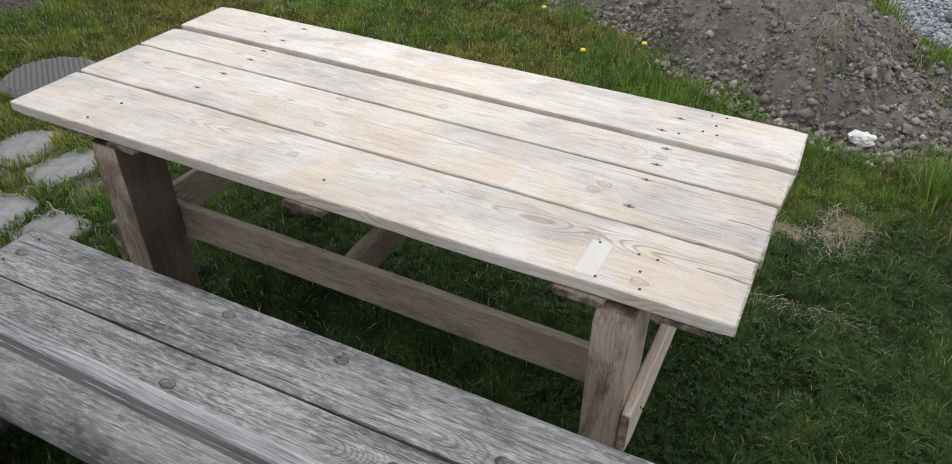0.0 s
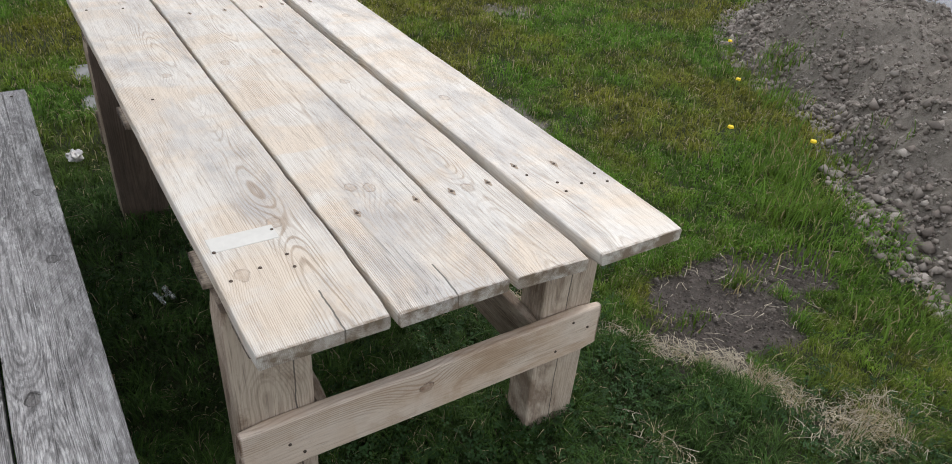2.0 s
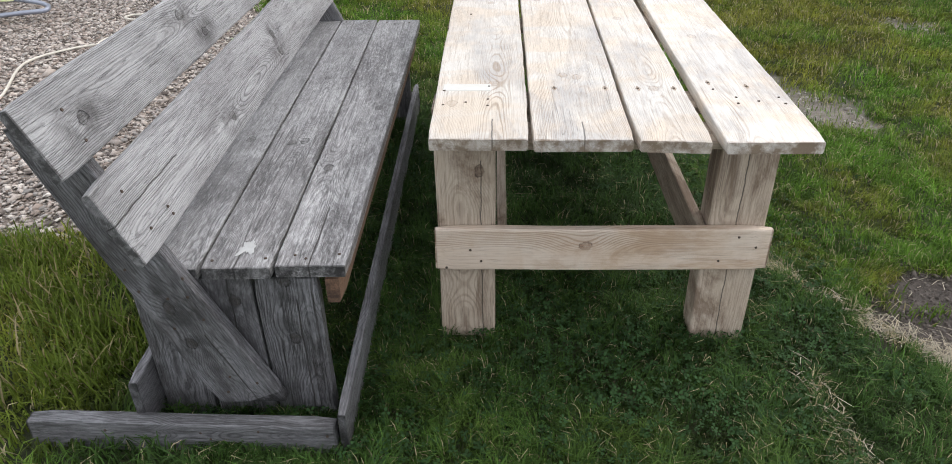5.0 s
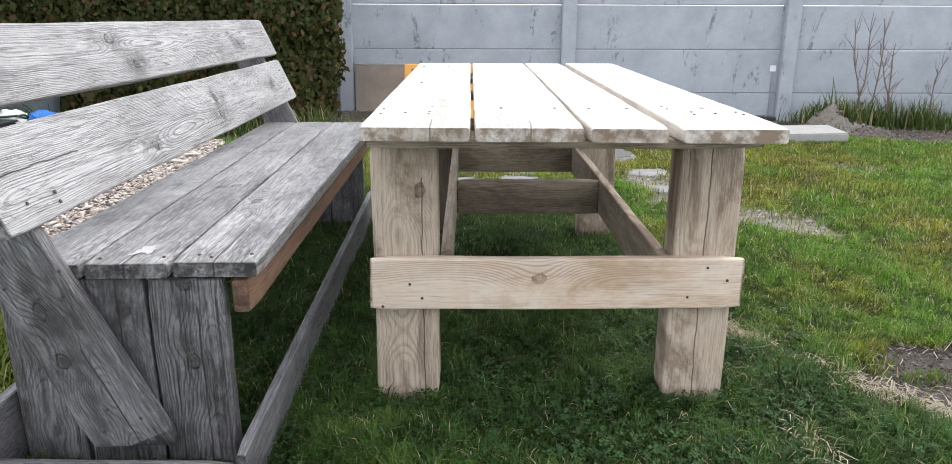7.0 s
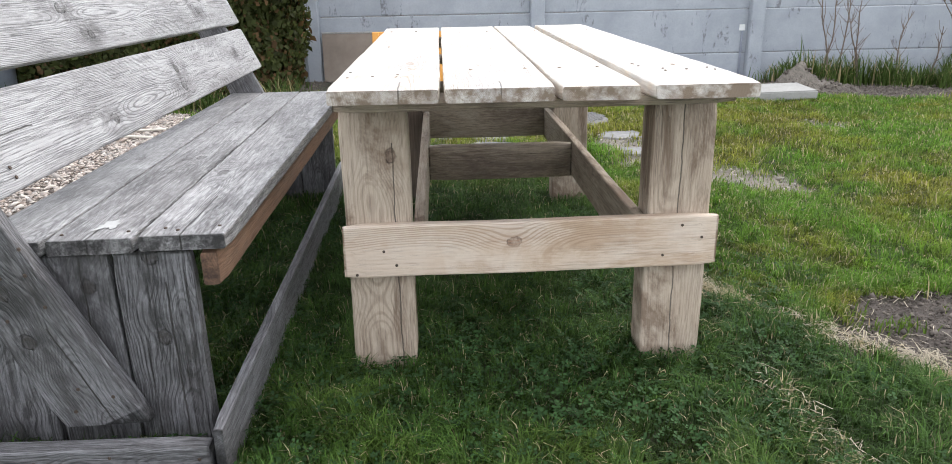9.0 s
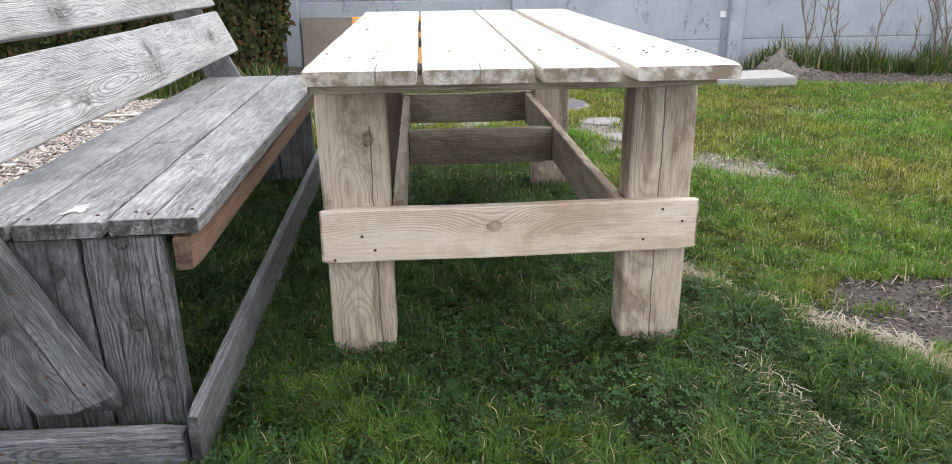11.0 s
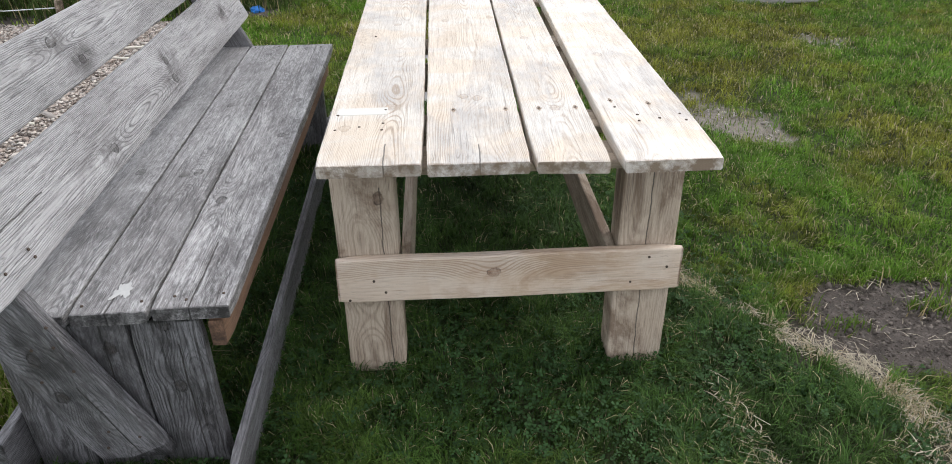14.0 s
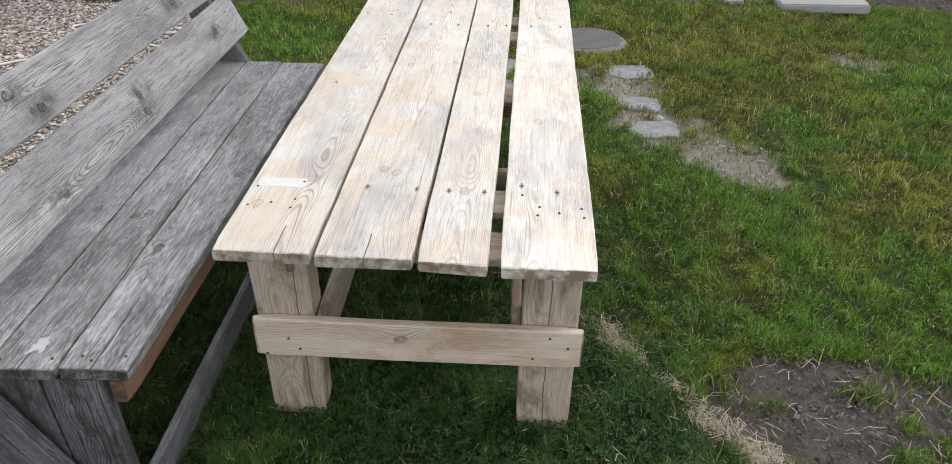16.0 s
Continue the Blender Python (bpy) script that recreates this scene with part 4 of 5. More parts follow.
figure(braces[0], [(-0.63, -0.22, 0.41), (-0.60, -0.22, 0.30)], (-0.56, -0.22, 0.33))
figure(ends[0], [(0.428, 0.173, 0.339)], None)
figure(legs[0], [(0.12, 0.2, 0.568)], (0.125, 0.25, 0.60))
figure(legs[2], [(0.85, 0.2, 0.31)], (0.862, 0.25, 0.9))

# filler strip let into the near end of the first plank
filler = plain("white_wood_filler", (0.56, 0.545, 0.51), 0.75, 0, 0.06, 60, 0.1)
part("filler_strip", box_bm(0.135, 0.052, 0.003, 0.001), filler, tops[0], "white wood-filler strip", pose(0.086, 0.343, 0.7604))

# nails
iron = plain("rusty_iron", (0.10, 0.075, 0.06), 0.7, 0.6, 0.4, 300, 0.3)
nail_mesh = bpy.data.meshes.new("nail")
nb = disc_bm(0.0042, 0.0042, 0.0012, 8, 0.0006)
nb.to_mesh(nail_mesh)
nb.free()
nail_mesh.materials.append(iron)


def nails(owner, places, turn=Matrix.Identity(4)):
    for q in places:
        part("nail", nail_mesh, None, owner, m=Matrix.Translation(q) @ turn)


T = 0.7605
nails(tops[0], [(0.026, 0.216, T), (0.086, 0.233, T), (0.146, 0.254, T), (0.145, 0.209, T), (0.023, 0.318, T + 0.001), (0.148, 0.35, T + 0.001), (0.034, 1.966, T), (0.074, 1.103, T), (0.15, 1.95, T)])
nails(tops[1], [(0.331, 0.336, T), (0.472, 0.332, T), (0.348, 1.821, T), (0.472, 1.821, T)])
nails(tops[2], [(0.563, 0.33, T), (0.662, 0.329, T), (0.606, 1.819, T), (0.689, 1.829, T)])
nails(tops[3], [(0.766, 0.372, T), (0.768, 0.321, T), (0.865, 0.341, T), (0.815, 0.26, T), (0.809, 0.217, T), (0.867, 0.232, T), (0.928, 0.258, T), (0.932, 0.213, T), (0.80, 1.83, T), (0.93, 1.83, T), (0.84, 1.95, T)])
FRONT = pose(0, 0, 0, 90, 0, 0)
nails(ends[0], [(x, 0.1722, z) for x, z in ((0.123, 0.285), (0.092, 0.324), (0.819, 0.288), (0.866, 0.369), (0.92, 0.334), (0.02, 0.262))], FRONT)
nails(braces[0], [(x, -0.2245, z) for x, z in ((-0.692, 0.462), (-0.626, 0.441), (-0.577, 0.446), (-0.631, 0.349), (-0.577, 0.501), (-0.552, 0.377), (-0.709, 0.526), (-0.537, 0.136), (-0.523, 0.189), (-0.455, 0.168))], FRONT)
nails(foot_boards[0], [(x, -0.3075 + 0.012 * (-0.246 - x), z) for x, z in ((-0.851, 0.07), (-0.599, 0.066), (-0.576, 0.045), (-0.477, 0.031), (-0.446, 0.074), (-0.267, 0.062))], FRONT)
nails(seats[0], [(-0.22, -0.12, 0.5035), (-0.33, -0.125, 0.5035), (-0.30, -0.14, 0.5035), (-0.26, 1.94, 0.4955), (-0.37, 1.95, 0.4955)])
nails(seats[1], [(-0.40, -0.14, 0.5035), (-0.53, -0.15, 0.5035), (-0.46, 1.96, 0.4955), (-0.57, 1.96, 0.4955)])
recess_mesh = bpy.data.meshes.new("nail_recess")
rb = bmesh.new()
inner = [rb.verts.new((0.0055 * math.cos(i * math.tau / 14), 0.0055 * math.sin(i * math.tau / 14), 0.0006)) for i in range(14)]
outer = [rb.verts.new((0.0078 * math.cos(i * math.tau / 14), (0.0078 + (0.010 if i in (3, 4, 10, 11) else 0)) * math.sin(i * math.tau / 14), 0.0002)) for i in range(14)]
for i in range(14):
    rb.faces.new((inner[i], outer[i], outer[(i + 1) % 14], inner[(i + 1) % 14]))
rb.to_mesh(recess_mesh)
rb.free()
recess_mesh.materials.append(plain("bruised_wood", (0.3, 0.235, 0.18), 0.85, 0, 0.3, 200, 0.2))
for k, places in ((1, ((0.331, 0.336), (0.472, 0.332), (0.348, 1.821), (0.472, 1.821))), (2, ((0.563, 0.33), (0.662, 0.329), (0.606, 1.819), (0.689, 1.829))), (3, ((0.766, 0.372), (0.865, 0.341), (0.80, 1.83), (0.93, 1.83)))):
    for x, y in places:
        part("nail_recess", recess_mesh, None, tops[k], m=pose(x, y, T + 0.0001))
BACKN = pose(0, 0, 0, 0, 66, 0)
for y, zs in ((-0.22, (0.64, 0.735)), (-0.12, (0.62, 0.64)), (1.99, (0.65, 0.74))):
    nails(backs[0], [(-0.640 - (z - 0.688) * 0.445, y, z) for z in zs], BACKN)
for y, zs in ((-0.2, (0.85, 0.92)), (1.98, (0.84, 0.92))):
    nails(backs[1], [((-0.738 if y < 0 else -0.716) - (z - (0.898 if y < 0 else 0.882)) * 0.445, y, z) for z in zs], BACKN)
lime = plain("white_lime_splash", (0.40, 0.40, 0.395), 0.9, 0, 0.1, 80, 0.1)
splash = bmesh.new()
for i in range(40):
    k = 0.7 + 0.75 * noise.noise((2.2 * math.cos(i * math.tau / 40), 2.2 * math.sin(i * math.tau / 40), 5.0)) + 0.3 * noise.noise((7 * math.cos(i * math.tau / 40), 7 * math.sin(i * math.tau / 40), 1.0))
    splash.verts.new((0.028 * k * math.cos(i * math.tau / 40), 0.042 * k * math.sin(i * math.tau / 40), 0))
ring = splash.verts[:]
splash.faces.new(ring)
part("paint_splash", splash, lime, seats[1], "white paint splash", pose(-0.455, -0.095, 0.5045))

# ---- flagstones, drain cover and slab ----
flag = plain("grey_flagstone", (0.215, 0.212, 0.21), 0.9, 0, 0.35, 18, 0.5)


def slab_bm(rx, ry, h, seed, n=14):
    """An uneven, worn flat stone."""
    rnd = random.Random(seed)
    bm = bmesh.new()
    rim = []
    for i in range(n):
        a = i * math.tau / n
        k = (abs(math.cos(a)) ** 5 + abs(math.sin(a)) ** 5) ** (-0.2) * rnd.uniform(0.88, 1.06)
        rim.append((rx * k * math.cos(a), ry * k * math.sin(a)))
    rows = [[bm.verts.new((x * s, y * s, z + rnd.uniform(-0.002, 0.002))) for x, y in rim] for s, z in ((1.0, -h), (1.0, -0.008), (0.96, 0.0), (0.55, 0.003))]
    top = bm.verts.new((0, 0, 0.002))
    for a, b in zip(rows, rows[1:]):
        for i in range(n):
            bm.faces.new((a[i], a[(i + 1) % n], b[(i + 1) % n], b[i]))
    for i in range(n):
        bm.faces.new((rows[-1][i], rows[-1][(i + 1) % n], top))
    bm.faces.new(list(reversed(rows[0])))
    return bm


for k, (x, y, rx, ry, turn) in enumerate(FLAGS):
    tagged(part("flagstone", slab_bm(rx, ry, 0.04, 60 + k), flag, m=pose(x, y, gz(x, y) + 0.010, 0, 0, turn)), "worn grey flagstone sunk in the lawn", "stone", "flagstones behind the table")

dark_iron = plain("cast_iron_grey", (0.16, 0.155, 0.15), 0.75, 0.3, 0.3, 90, 0.3)
cover_at = (1.3, 4.17)
drain = thing("drain_cover", pose(*cover_at, gz(*cover_at)), "round grey cast-iron drain cover with a studded face", "drain cover")
part("disc", disc_bm(0.29, 0.29, 0.012, 32), dark_iron, drain, m=pose(*cover_at, gz(*cover_at) + 0.022))
stud = bpy.data.meshes.new("stud")
sb = box_bm(0.03, 0.018, 0.008, 0.002)
sb.to_mesh(stud)
sb.free()
stud.materials.append(dark_iron)
for i in range(-7, 8):
    for j in range(-10, 11):
        x, y = i * 0.037 + (0.018 if j % 2 else 0), j * 0.026
        if math.hypot(x, y) < 0.245:
            part("stud", stud, None, drain, m=pose(cover_at[0] + x, cover_at[1] + y, gz(*cover_at) + 0.036))

slab_mat = plain("pale_concrete_slab", (0.31, 0.305, 0.29), 0.9, 0, 0.15, 60, 0.4)
sz = gz(3.55, 5.6)
tagged(part("concrete_slab", box_bm(0.78, 0.52, 0.085, 0.012, 2), slab_mat, m=pose(3.52, 5.62, sz + 0.055, 1, -1.5, -4)), "pale grey concrete paving slab lying on the lawn", "slab")
kerb = plain("weathered_kerb_concrete", (0.33, 0.32, 0.30), 0.9, 0, 0.25, 40, 0.4)
for x0, y0, x1, y1, w in ((1.52, 5.62, 1.50, 7.0, 0.26), (2.75, 5.55, 2.42, 6.95, 0.18)):
    m, ln = board_pose((x0, y0, gz(x0, y0) + 0.012), (x1, y1, gz(x1, y1) + 0.014), (1, 0, 0))
    tagged(part("paving_strip", board_bm(ln, w, w, 0.05, 0.006, 0.004, int(x0 * 10)), kerb, m=m), "grey concrete strip across the soil bed", "paving", "strips across the bed")
m, ln = board_pose((2.6, 7.08, gz(2.6, 7) + 0.03), (3.9, 7.12, gz(3.9, 7) + 0.03), (0, 1, 0))
tagged(part("timber_edging", board_bm(ln, 0.09, 0.09, 0.06, 0.01, 0.004, 88), grey_wood_dark, m=m), "grey timber lying along the fence foot", "timber")
tagged(part("stepping_block", slab_bm(0.17, 0.13, 0.03, 91), slab_mat, m=pose(-0.1, 5.72, gz(0, 5.7) + 0.02)), "grey concrete block below the orange panel", "block")

# ---- orange mesh panel, brown board and standpipe ----
orange = plain("orange_plastic", (0.72, 0.33, 0.07), 0.45, 0, 0.12, 8, 0.1)
panel = thing("mesh_panel", pose(-0.05, 6.1, gz(0, 6.1)), "orange plastic crate side with diamond mesh windows", "crate")
PB = pose(-0.06, 6.12, gz(0, 6.1) + 0.02, -7, 0, 0)      # foot of the panel, leaning back


def on_panel(x, z, sx, sy, szz, name, bevel=0.006, tilt=0.0, y=0.0):
    return part(name, box_bm(sx, sy, szz, bevel), orange, panel, m=PB @ pose(x, y, z, 0, tilt, 0))


for x, w in ((-0.32, 0.07), (0.335, 0.085)):
    on_panel(x, 0.29, w, 0.07, 0.58, "stile")
for z in (0.03, 0.555):
    on_panel(0.0, z, 0.62, 0.05, 0.055, "rail")
for x in (-0.105, 0.085):
    on_panel(x, 0.29, 0.028, 0.045, 0.5, "mullion")
on_panel(-0.01, 0.465, 0.17, 0.04, 0.15, "plate")
for x0, x1 in ((-0.285, -0.12), (-0.09, 0.07), (0.1, 0.29)):
    for sgn in (1, -1):
        for k in range(-4, 14):
            zc = 0.06 + k * 0.055
            a, b = (x0, zc), (x1, zc + sgn * (x1 - x0))
            lo, hi = 0.06, 0.39 if x0 == -0.09 else 0.53
            za, zb = min(max(a[1], lo), hi), min(max(b[1], lo), hi)
            xa = x0 + (za - a[1]) * sgn
            xb = x0 + (zb - a[1]) * sgn
            if abs(xb - xa) < 0.02:
                continue
            ln = math.hypot(xb - xa, zb - za)
            on_panel((xa + xb) / 2, (za + zb) / 2, ln, 0.008, 0.008, "mesh_strand", 0, -sgn * 45, 0.008 * sgn)

brown = Mat("brown_fibreboard")
p = brown.coord()
bn = brown.noise(p, 3.0, 5)
brown_mat = brown.done(brown.ramp(bn, (0.3, (0.20, 0.16, 0.13)), (0.7, (0.32, 0.265, 0.22))), 0.7, brown.noise(p, 90, 4), 0.2, 0.002)
bb = thing("brown_board", pose(-0.72, 7.1, gz(0, 7.1)), "brown fibreboard sheet leaning on the concrete fence", "board")
BM = pose(-0.72, 7.16, gz(0, 7.1) - 0.02, -5, 0, 0)
part("sheet", box_bm(0.72, 0.02, 0.56, 0.003), brown_mat, bb, m=BM @ pose(0, 0, 0.28))
part("top_strip", box_bm(0.73, 0.03, 0.018, 0.003), kerb, bb, "pale strip on the top edge", BM @ pose(0, 0, 0.571))

pipe_mat = plain("black_lagging", (0.025, 0.027, 0.035), 0.6, 0, 0.4, 60, 0.4)
brass = plain("brass_tap", (0.55, 0.42, 0.2), 0.4, 0.8, 0.2, 60, 0.1)
amber = plain("orange_hose_joint", (0.75, 0.3, 0.05), 0.5, 0, 0.1, 30, 0.1)
blue_tape = plain("blue_tape", (0.12, 0.22, 0.4), 0.5, 0, 0.2, 40, 0.1)
px, py = 0.76, 5.28
pz = gz(px, py)
tap = thing("standpipe", pose(px, py, pz), "black lagged garden standpipe with brass tap and hose joint", "tap")


def tube_bm(points, radius, sides=8, taper=1.0):
    """A round tube along points."""
    pts = [Vector(q) for q in points]
    bm = bmesh.new()
    rows = []
    up = Vector((0.13, 0.31, 0.94)).normalized()
    for i, q in enumerate(pts):
        d = (pts[min(i + 1, len(pts) - 1)] - pts[max(i - 1, 0)]).normalized()
        a = d.cross(up)
        if a.length < 0.1:
            a = d.cross(Vector((1, 0, 0)))
        a.normalize()
        b = d.cross(a)
        rr = radius * (1 + (taper - 1) * i / max(1, len(pts) - 1))
        rows.append([bm.verts.new(q + (a * math.cos(k * math.tau / sides) + b * math.sin(k * math.tau / sides)) * rr) for k in range(sides)])
    for r0, r1 in zip(rows, rows[1:]):
        for k in range(sides):
            bm.faces.new((r0[k], r0[(k + 1) % sides], r1[(k + 1) % sides], r1[k]))
    bm.faces.new(list(reversed(rows[0])))
    bm.faces.new(rows[-1])
    bmesh.ops.recalc_face_normals(bm, faces=bm.faces)
    return bm


def smooth_path(pts, n=6):
    """Catmull-Rom through the points."""
    pts = [Vector(q) for q in pts]
    out = []
    for i in range(len(pts) - 1):
        a, b, c, d = pts[max(i - 1, 0)], pts[i], pts[i + 1], pts[min(i + 2, len(pts) - 1)]
        for k in range(n):
            t = k / n
            out.append(0.5 * (2 * b + (c - a) * t + (2 * a - 5 * b + 4 * c - d) * t * t + (3 * b - a - 3 * c + d) * t ** 3))
    return out + [pts[-1]]


part("pipe", tube_bm([(px, py, pz - 0.02), (px + 0.005, py, pz + 0.2), (px - 0.005, py, pz + 0.44)], 0.042, 12), pipe_mat, tap, smooth=True)
part("tape_band", tube_bm([(px + 0.001, py, pz + 0.03), (px + 0.002, py, pz + 0.07)], 0.045, 12), blue_tape, tap, "blue tape band")
part("lagging_cap", tube_bm(smooth_path([(px - 0.03, py, pz + 0.43), (px - 0.01, py - 0.02, pz + 0.52), (px + 0.05, py - 0.02, pz + 0.52), (px + 0.07, py - 0.01, pz + 0.45)]), 0.035, 10), pipe_mat, tap)
part("tap_body", tube_bm([(px - 0.05, py - 0.05, pz + 0.45), (px + 0.08, py - 0.05, pz + 0.46)], 0.018, 8), brass, tap)
part("tap_handle", box_bm(0.07, 0.02, 0.025, 0.005), brass, tap, m=pose(px - 0.06, py - 0.06, pz + 0.48, 0, 15, 0))
part("spout", tube_bm([(px + 0.075, py - 0.055, pz + 0.46), (px + 0.085, py - 0.06, pz + 0.40)], 0.014, 8), brass, tap)
part("hose_joint", tube_bm([(px + 0.085, py - 0.06, pz + 0.41), (px + 0.088, py - 0.062, pz + 0.33)], 0.026, 10), amber, tap, "orange plastic hose joint")

# ---- gravel yard: tub, crates, hose, peg and odds and ends ----
zinc = plain("galvanised_zinc", (0.34, 0.38, 0.44), 0.45, 0.55, 0.2, 14, 0.1)
tx, ty = -3.92, 5.45
tub = thing("zinc_tub", pose(tx, ty, 0), "round galvanised zinc tub with two handles", "tub")


def lathe_bm(profile, n=32):
    bm = bmesh.new()
    rows = [[bm.verts.new((r * math.cos(i * math.tau / n), r * math.sin(i * math.tau / n), z)) for i in range(n)] for r, z in profile]
    for a, b in zip(rows, rows[1:]):
        for i in range(n):
            bm.faces.new((a[i], a[(i + 1) % n], b[(i + 1) % n], b[i]))
    bm.faces.new(list(reversed(rows[0])))
    bm.faces.new(rows[-1])
    return bm


part("tub_body", lathe_bm([(0.235, 0.0), (0.25, 0.03), (0.268, 0.30), (0.276, 0.305), (0.27, 0.315), (0.28, 0.42), (0.29, 0.43), (0.283, 0.44), (0.272, 0.43), (0.255, 0.28), (0.235, 0.04)]), zinc, tub, m=pose(tx, ty, 0), smooth=True)
for sgn in (-1, 1):
    part("handle", tube_bm(smooth_path([(tx + sgn * 0.27, ty - 0.06, 0.37), (tx + sgn * 0.34, ty - 0.05, 0.40), (tx + sgn * 0.34, ty + 0.05, 0.40), (tx + sgn * 0.27, ty + 0.06, 0.37)]), 0.013, 8), zinc, tub, smooth=True)

black = plain("black_plastic", (0.03, 0.03, 0.034), 0.55, 0, 0.3, 20, 0.1)
for k, (x, y, z, sx, sy, szz, turn) in enumerate(((-4.02, 4.72, 0.055, 0.62, 0.30, 0.11, -4), (-4.12, 4.78, 0.165, 0.5, 0.30, 0.11, 10), (-4.2, 4.86, 0.275, 0.42, 0.3, 0.10, 22))):
    cr = thing("plastic_crate", pose(x, y, z - szz / 2, 0, 0, turn), "black plastic planting tray in a loose stack", "crate", "stack of trays")
    part("tray", box_bm(sx, sy, szz - 0.02, 0.012), black, cr, m=pose(x, y, z - 0.008, 0, 0, turn))
    part("rim", box_bm(sx + 0.02, sy + 0.02, 0.02, 0.006), black, cr, m=pose(x, y, z + szz / 2 - 0.011, 0, 0, turn))


def crumple_bm(rx, ry, rz, seed, amp=0.35):
    bm = bmesh.new()
    bmesh.ops.create_icosphere(bm, subdivisions=3, radius=1)
    for v in bm.verts:
        k = 1 + amp * (noise.noise(v.co * 2.3 + Vector((seed, 0, 0))) + 0.6 * abs(noise.noise(v.co * 5 + Vector((0, seed, 0)))))
        v.co = Vector((v.co.x * rx * k, v.co.y * ry * k, max(-0.9, v.co.z) * rz * k))
    return bm


blue = plain("blue_plastic_sheet", (0.02, 0.16, 0.5), 0.4, 0, 0.2, 12, 0.2)
white_pl = plain("white_plastic", (0.7, 0.71, 0.7), 0.5, 0, 0.1, 10, 0.1)
tagged(part("plastic_sheet", crumple_bm(0.13, 0.08, 0.09, 3), blue, m=pose(-3.55, 5.0, 0.075)), "crumpled bright blue plastic sheet", "sheet")
tagged(part("plastic_scrap", crumple_bm(0.06, 0.05, 0.035, 8), blue, m=pose(-1.28, 5.12, gz(0, 5.1) + 0.03)), "small bright blue plastic scrap at the hedge", "litter")
tagged(part("plastic_bag", crumple_bm(0.16, 0.1, 0.09, 12), white_pl, m=pose(-3.85, 5.0, 0.08)), "crumpled white plastic bag", "bag")
tagged(part("funnel", lathe_bm([(0.07, 0.0), (0.075, 0.01), (0.02, 0.09), (0.012, 0.14)], 16), plain("grey_plastic", (0.5, 0.48, 0.44), 0.6, 0, 0.1), m=pose(-3.7, 4.93, 0.03, 70, 0, 40)), "grey plastic funnel lying on its side", "funnel")
coil = [(-3.95 + 0.28 * math.cos(a) * (1 + 0.06 * math.sin(5 * a)), 5.02 + 0.16 * math.sin(a), 0.10 + 0.12 * max(0, math.sin(a)) + 0.012 * (a % 3)) for a in [i * 0.35 for i in range(38)]]
tagged(part("green_hose", tube_bm(coil, 0.009, 6), plain("dark_green_rubber", (0.02, 0.045, 0.03), 0.5, 0, 0.2), smooth=True), "coiled dark green garden hose", "hose")
tagged(part("wooden_peg", tube_bm([(-2.84, 4.86, -0.02), (-2.84, 4.86, 0.06), (-2.835, 4.86, 0.13)], 0.035, 10, 0.92), sanded_leg), "short pale round wooden peg", "peg")
tagged(part("marking_string", tube_bm([(-3.7, 4.86, 0.06), (-3.3, 4.87, 0.05), (-2.84, 4.86, 0.07)], 0.004, 5), white_pl), "thin pale string tied to a peg", "string")

hose_mat = plain("cream_hose", (0.6, 0.56, 0.49), 0.55, 0, 0.1, 20, 0.1)
HZ = 0.022
loop_a = [(-2.75, 1.9), (-2.66, 2.23), (-2.87, 2.86), (-2.74, 3.17), (-2.52, 3.33), (-2.33, 3.52), (-2.17, 3.68), (-2.2, 3.9), (-2.45, 4.05), (-2.67, 4.07), (-2.68, 3.96), (-2.4, 3.88), (-2.03, 3.92), (-1.8, 3.95)]
loop_b = [(-1.75, 3.55), (-2.08, 3.65), (-2.35, 3.62), (-2.55, 3.42), (-2.54, 3.2), (-2.3, 3.0), (-2.0, 3.0)]
loop_c = [(-2.2, 3.68), (-2.12, 3.4), (-2.06, 3.1), (-2.15, 2.8), (-2.2, 2.6), (-2.08, 2.42), (-1.9, 2.3)]
hose = thing("garden_hose", pose(-2.4, 3.2, 0), "cream garden hose lying in loose loops on the gravel", "hose")
for k, pts in enumerate((loop_a, loop_b, loop_c)):
    part("hose_length", tube_bm(smooth_path([(x, y, gz(x, y) + HZ + 0.012 * k) for x, y in pts]), 0.0085, 7), hose_mat, hose, smooth=True)

lime_pl = plain("lime_fabric", (0.55, 0.62, 0.33), 0.7, 0, 0.08, 120, 0.2)
tube_grey = plain("grey_tube", (0.3, 0.32, 0.38), 0.4, 0.4, 0.1)
lx, ly = -3.75, 3.75
lounger = thing("garden_lounger", pose(lx, ly, 0), "low lounger with lime fabric and a grey tube frame", "lounger")
part("frame", tube_bm(smooth_path([(-4.5, 3.6, 0.2), (-3.85, 4.05, 0.12), (-3.42, 4.12, 0.06), (-3.32, 4.02, 0.03), (-3.5, 3.92, 0.03), (-4.3, 3.5, 0.03)]), 0.018, 8), tube_grey, lounger, smooth=True)
m, ln = board_pose((-4.55, 3.35, 0.28), (-3.55, 4.02, 0.12), (0.5, -0.8, 0))
part("fabric", board_bm(ln, 0.42, 0.16, 0.012, 0.003, 0.006, 4), lime_pl, lounger, "lime green fabric", m)
tagged(part("wooden_stick", tube_bm([(-3.9, 3.2, 0.03), (-3.36, 3.33, 0.03)], 0.02, 8), sanded_leg), "pale round stick on the gravel", "stick")

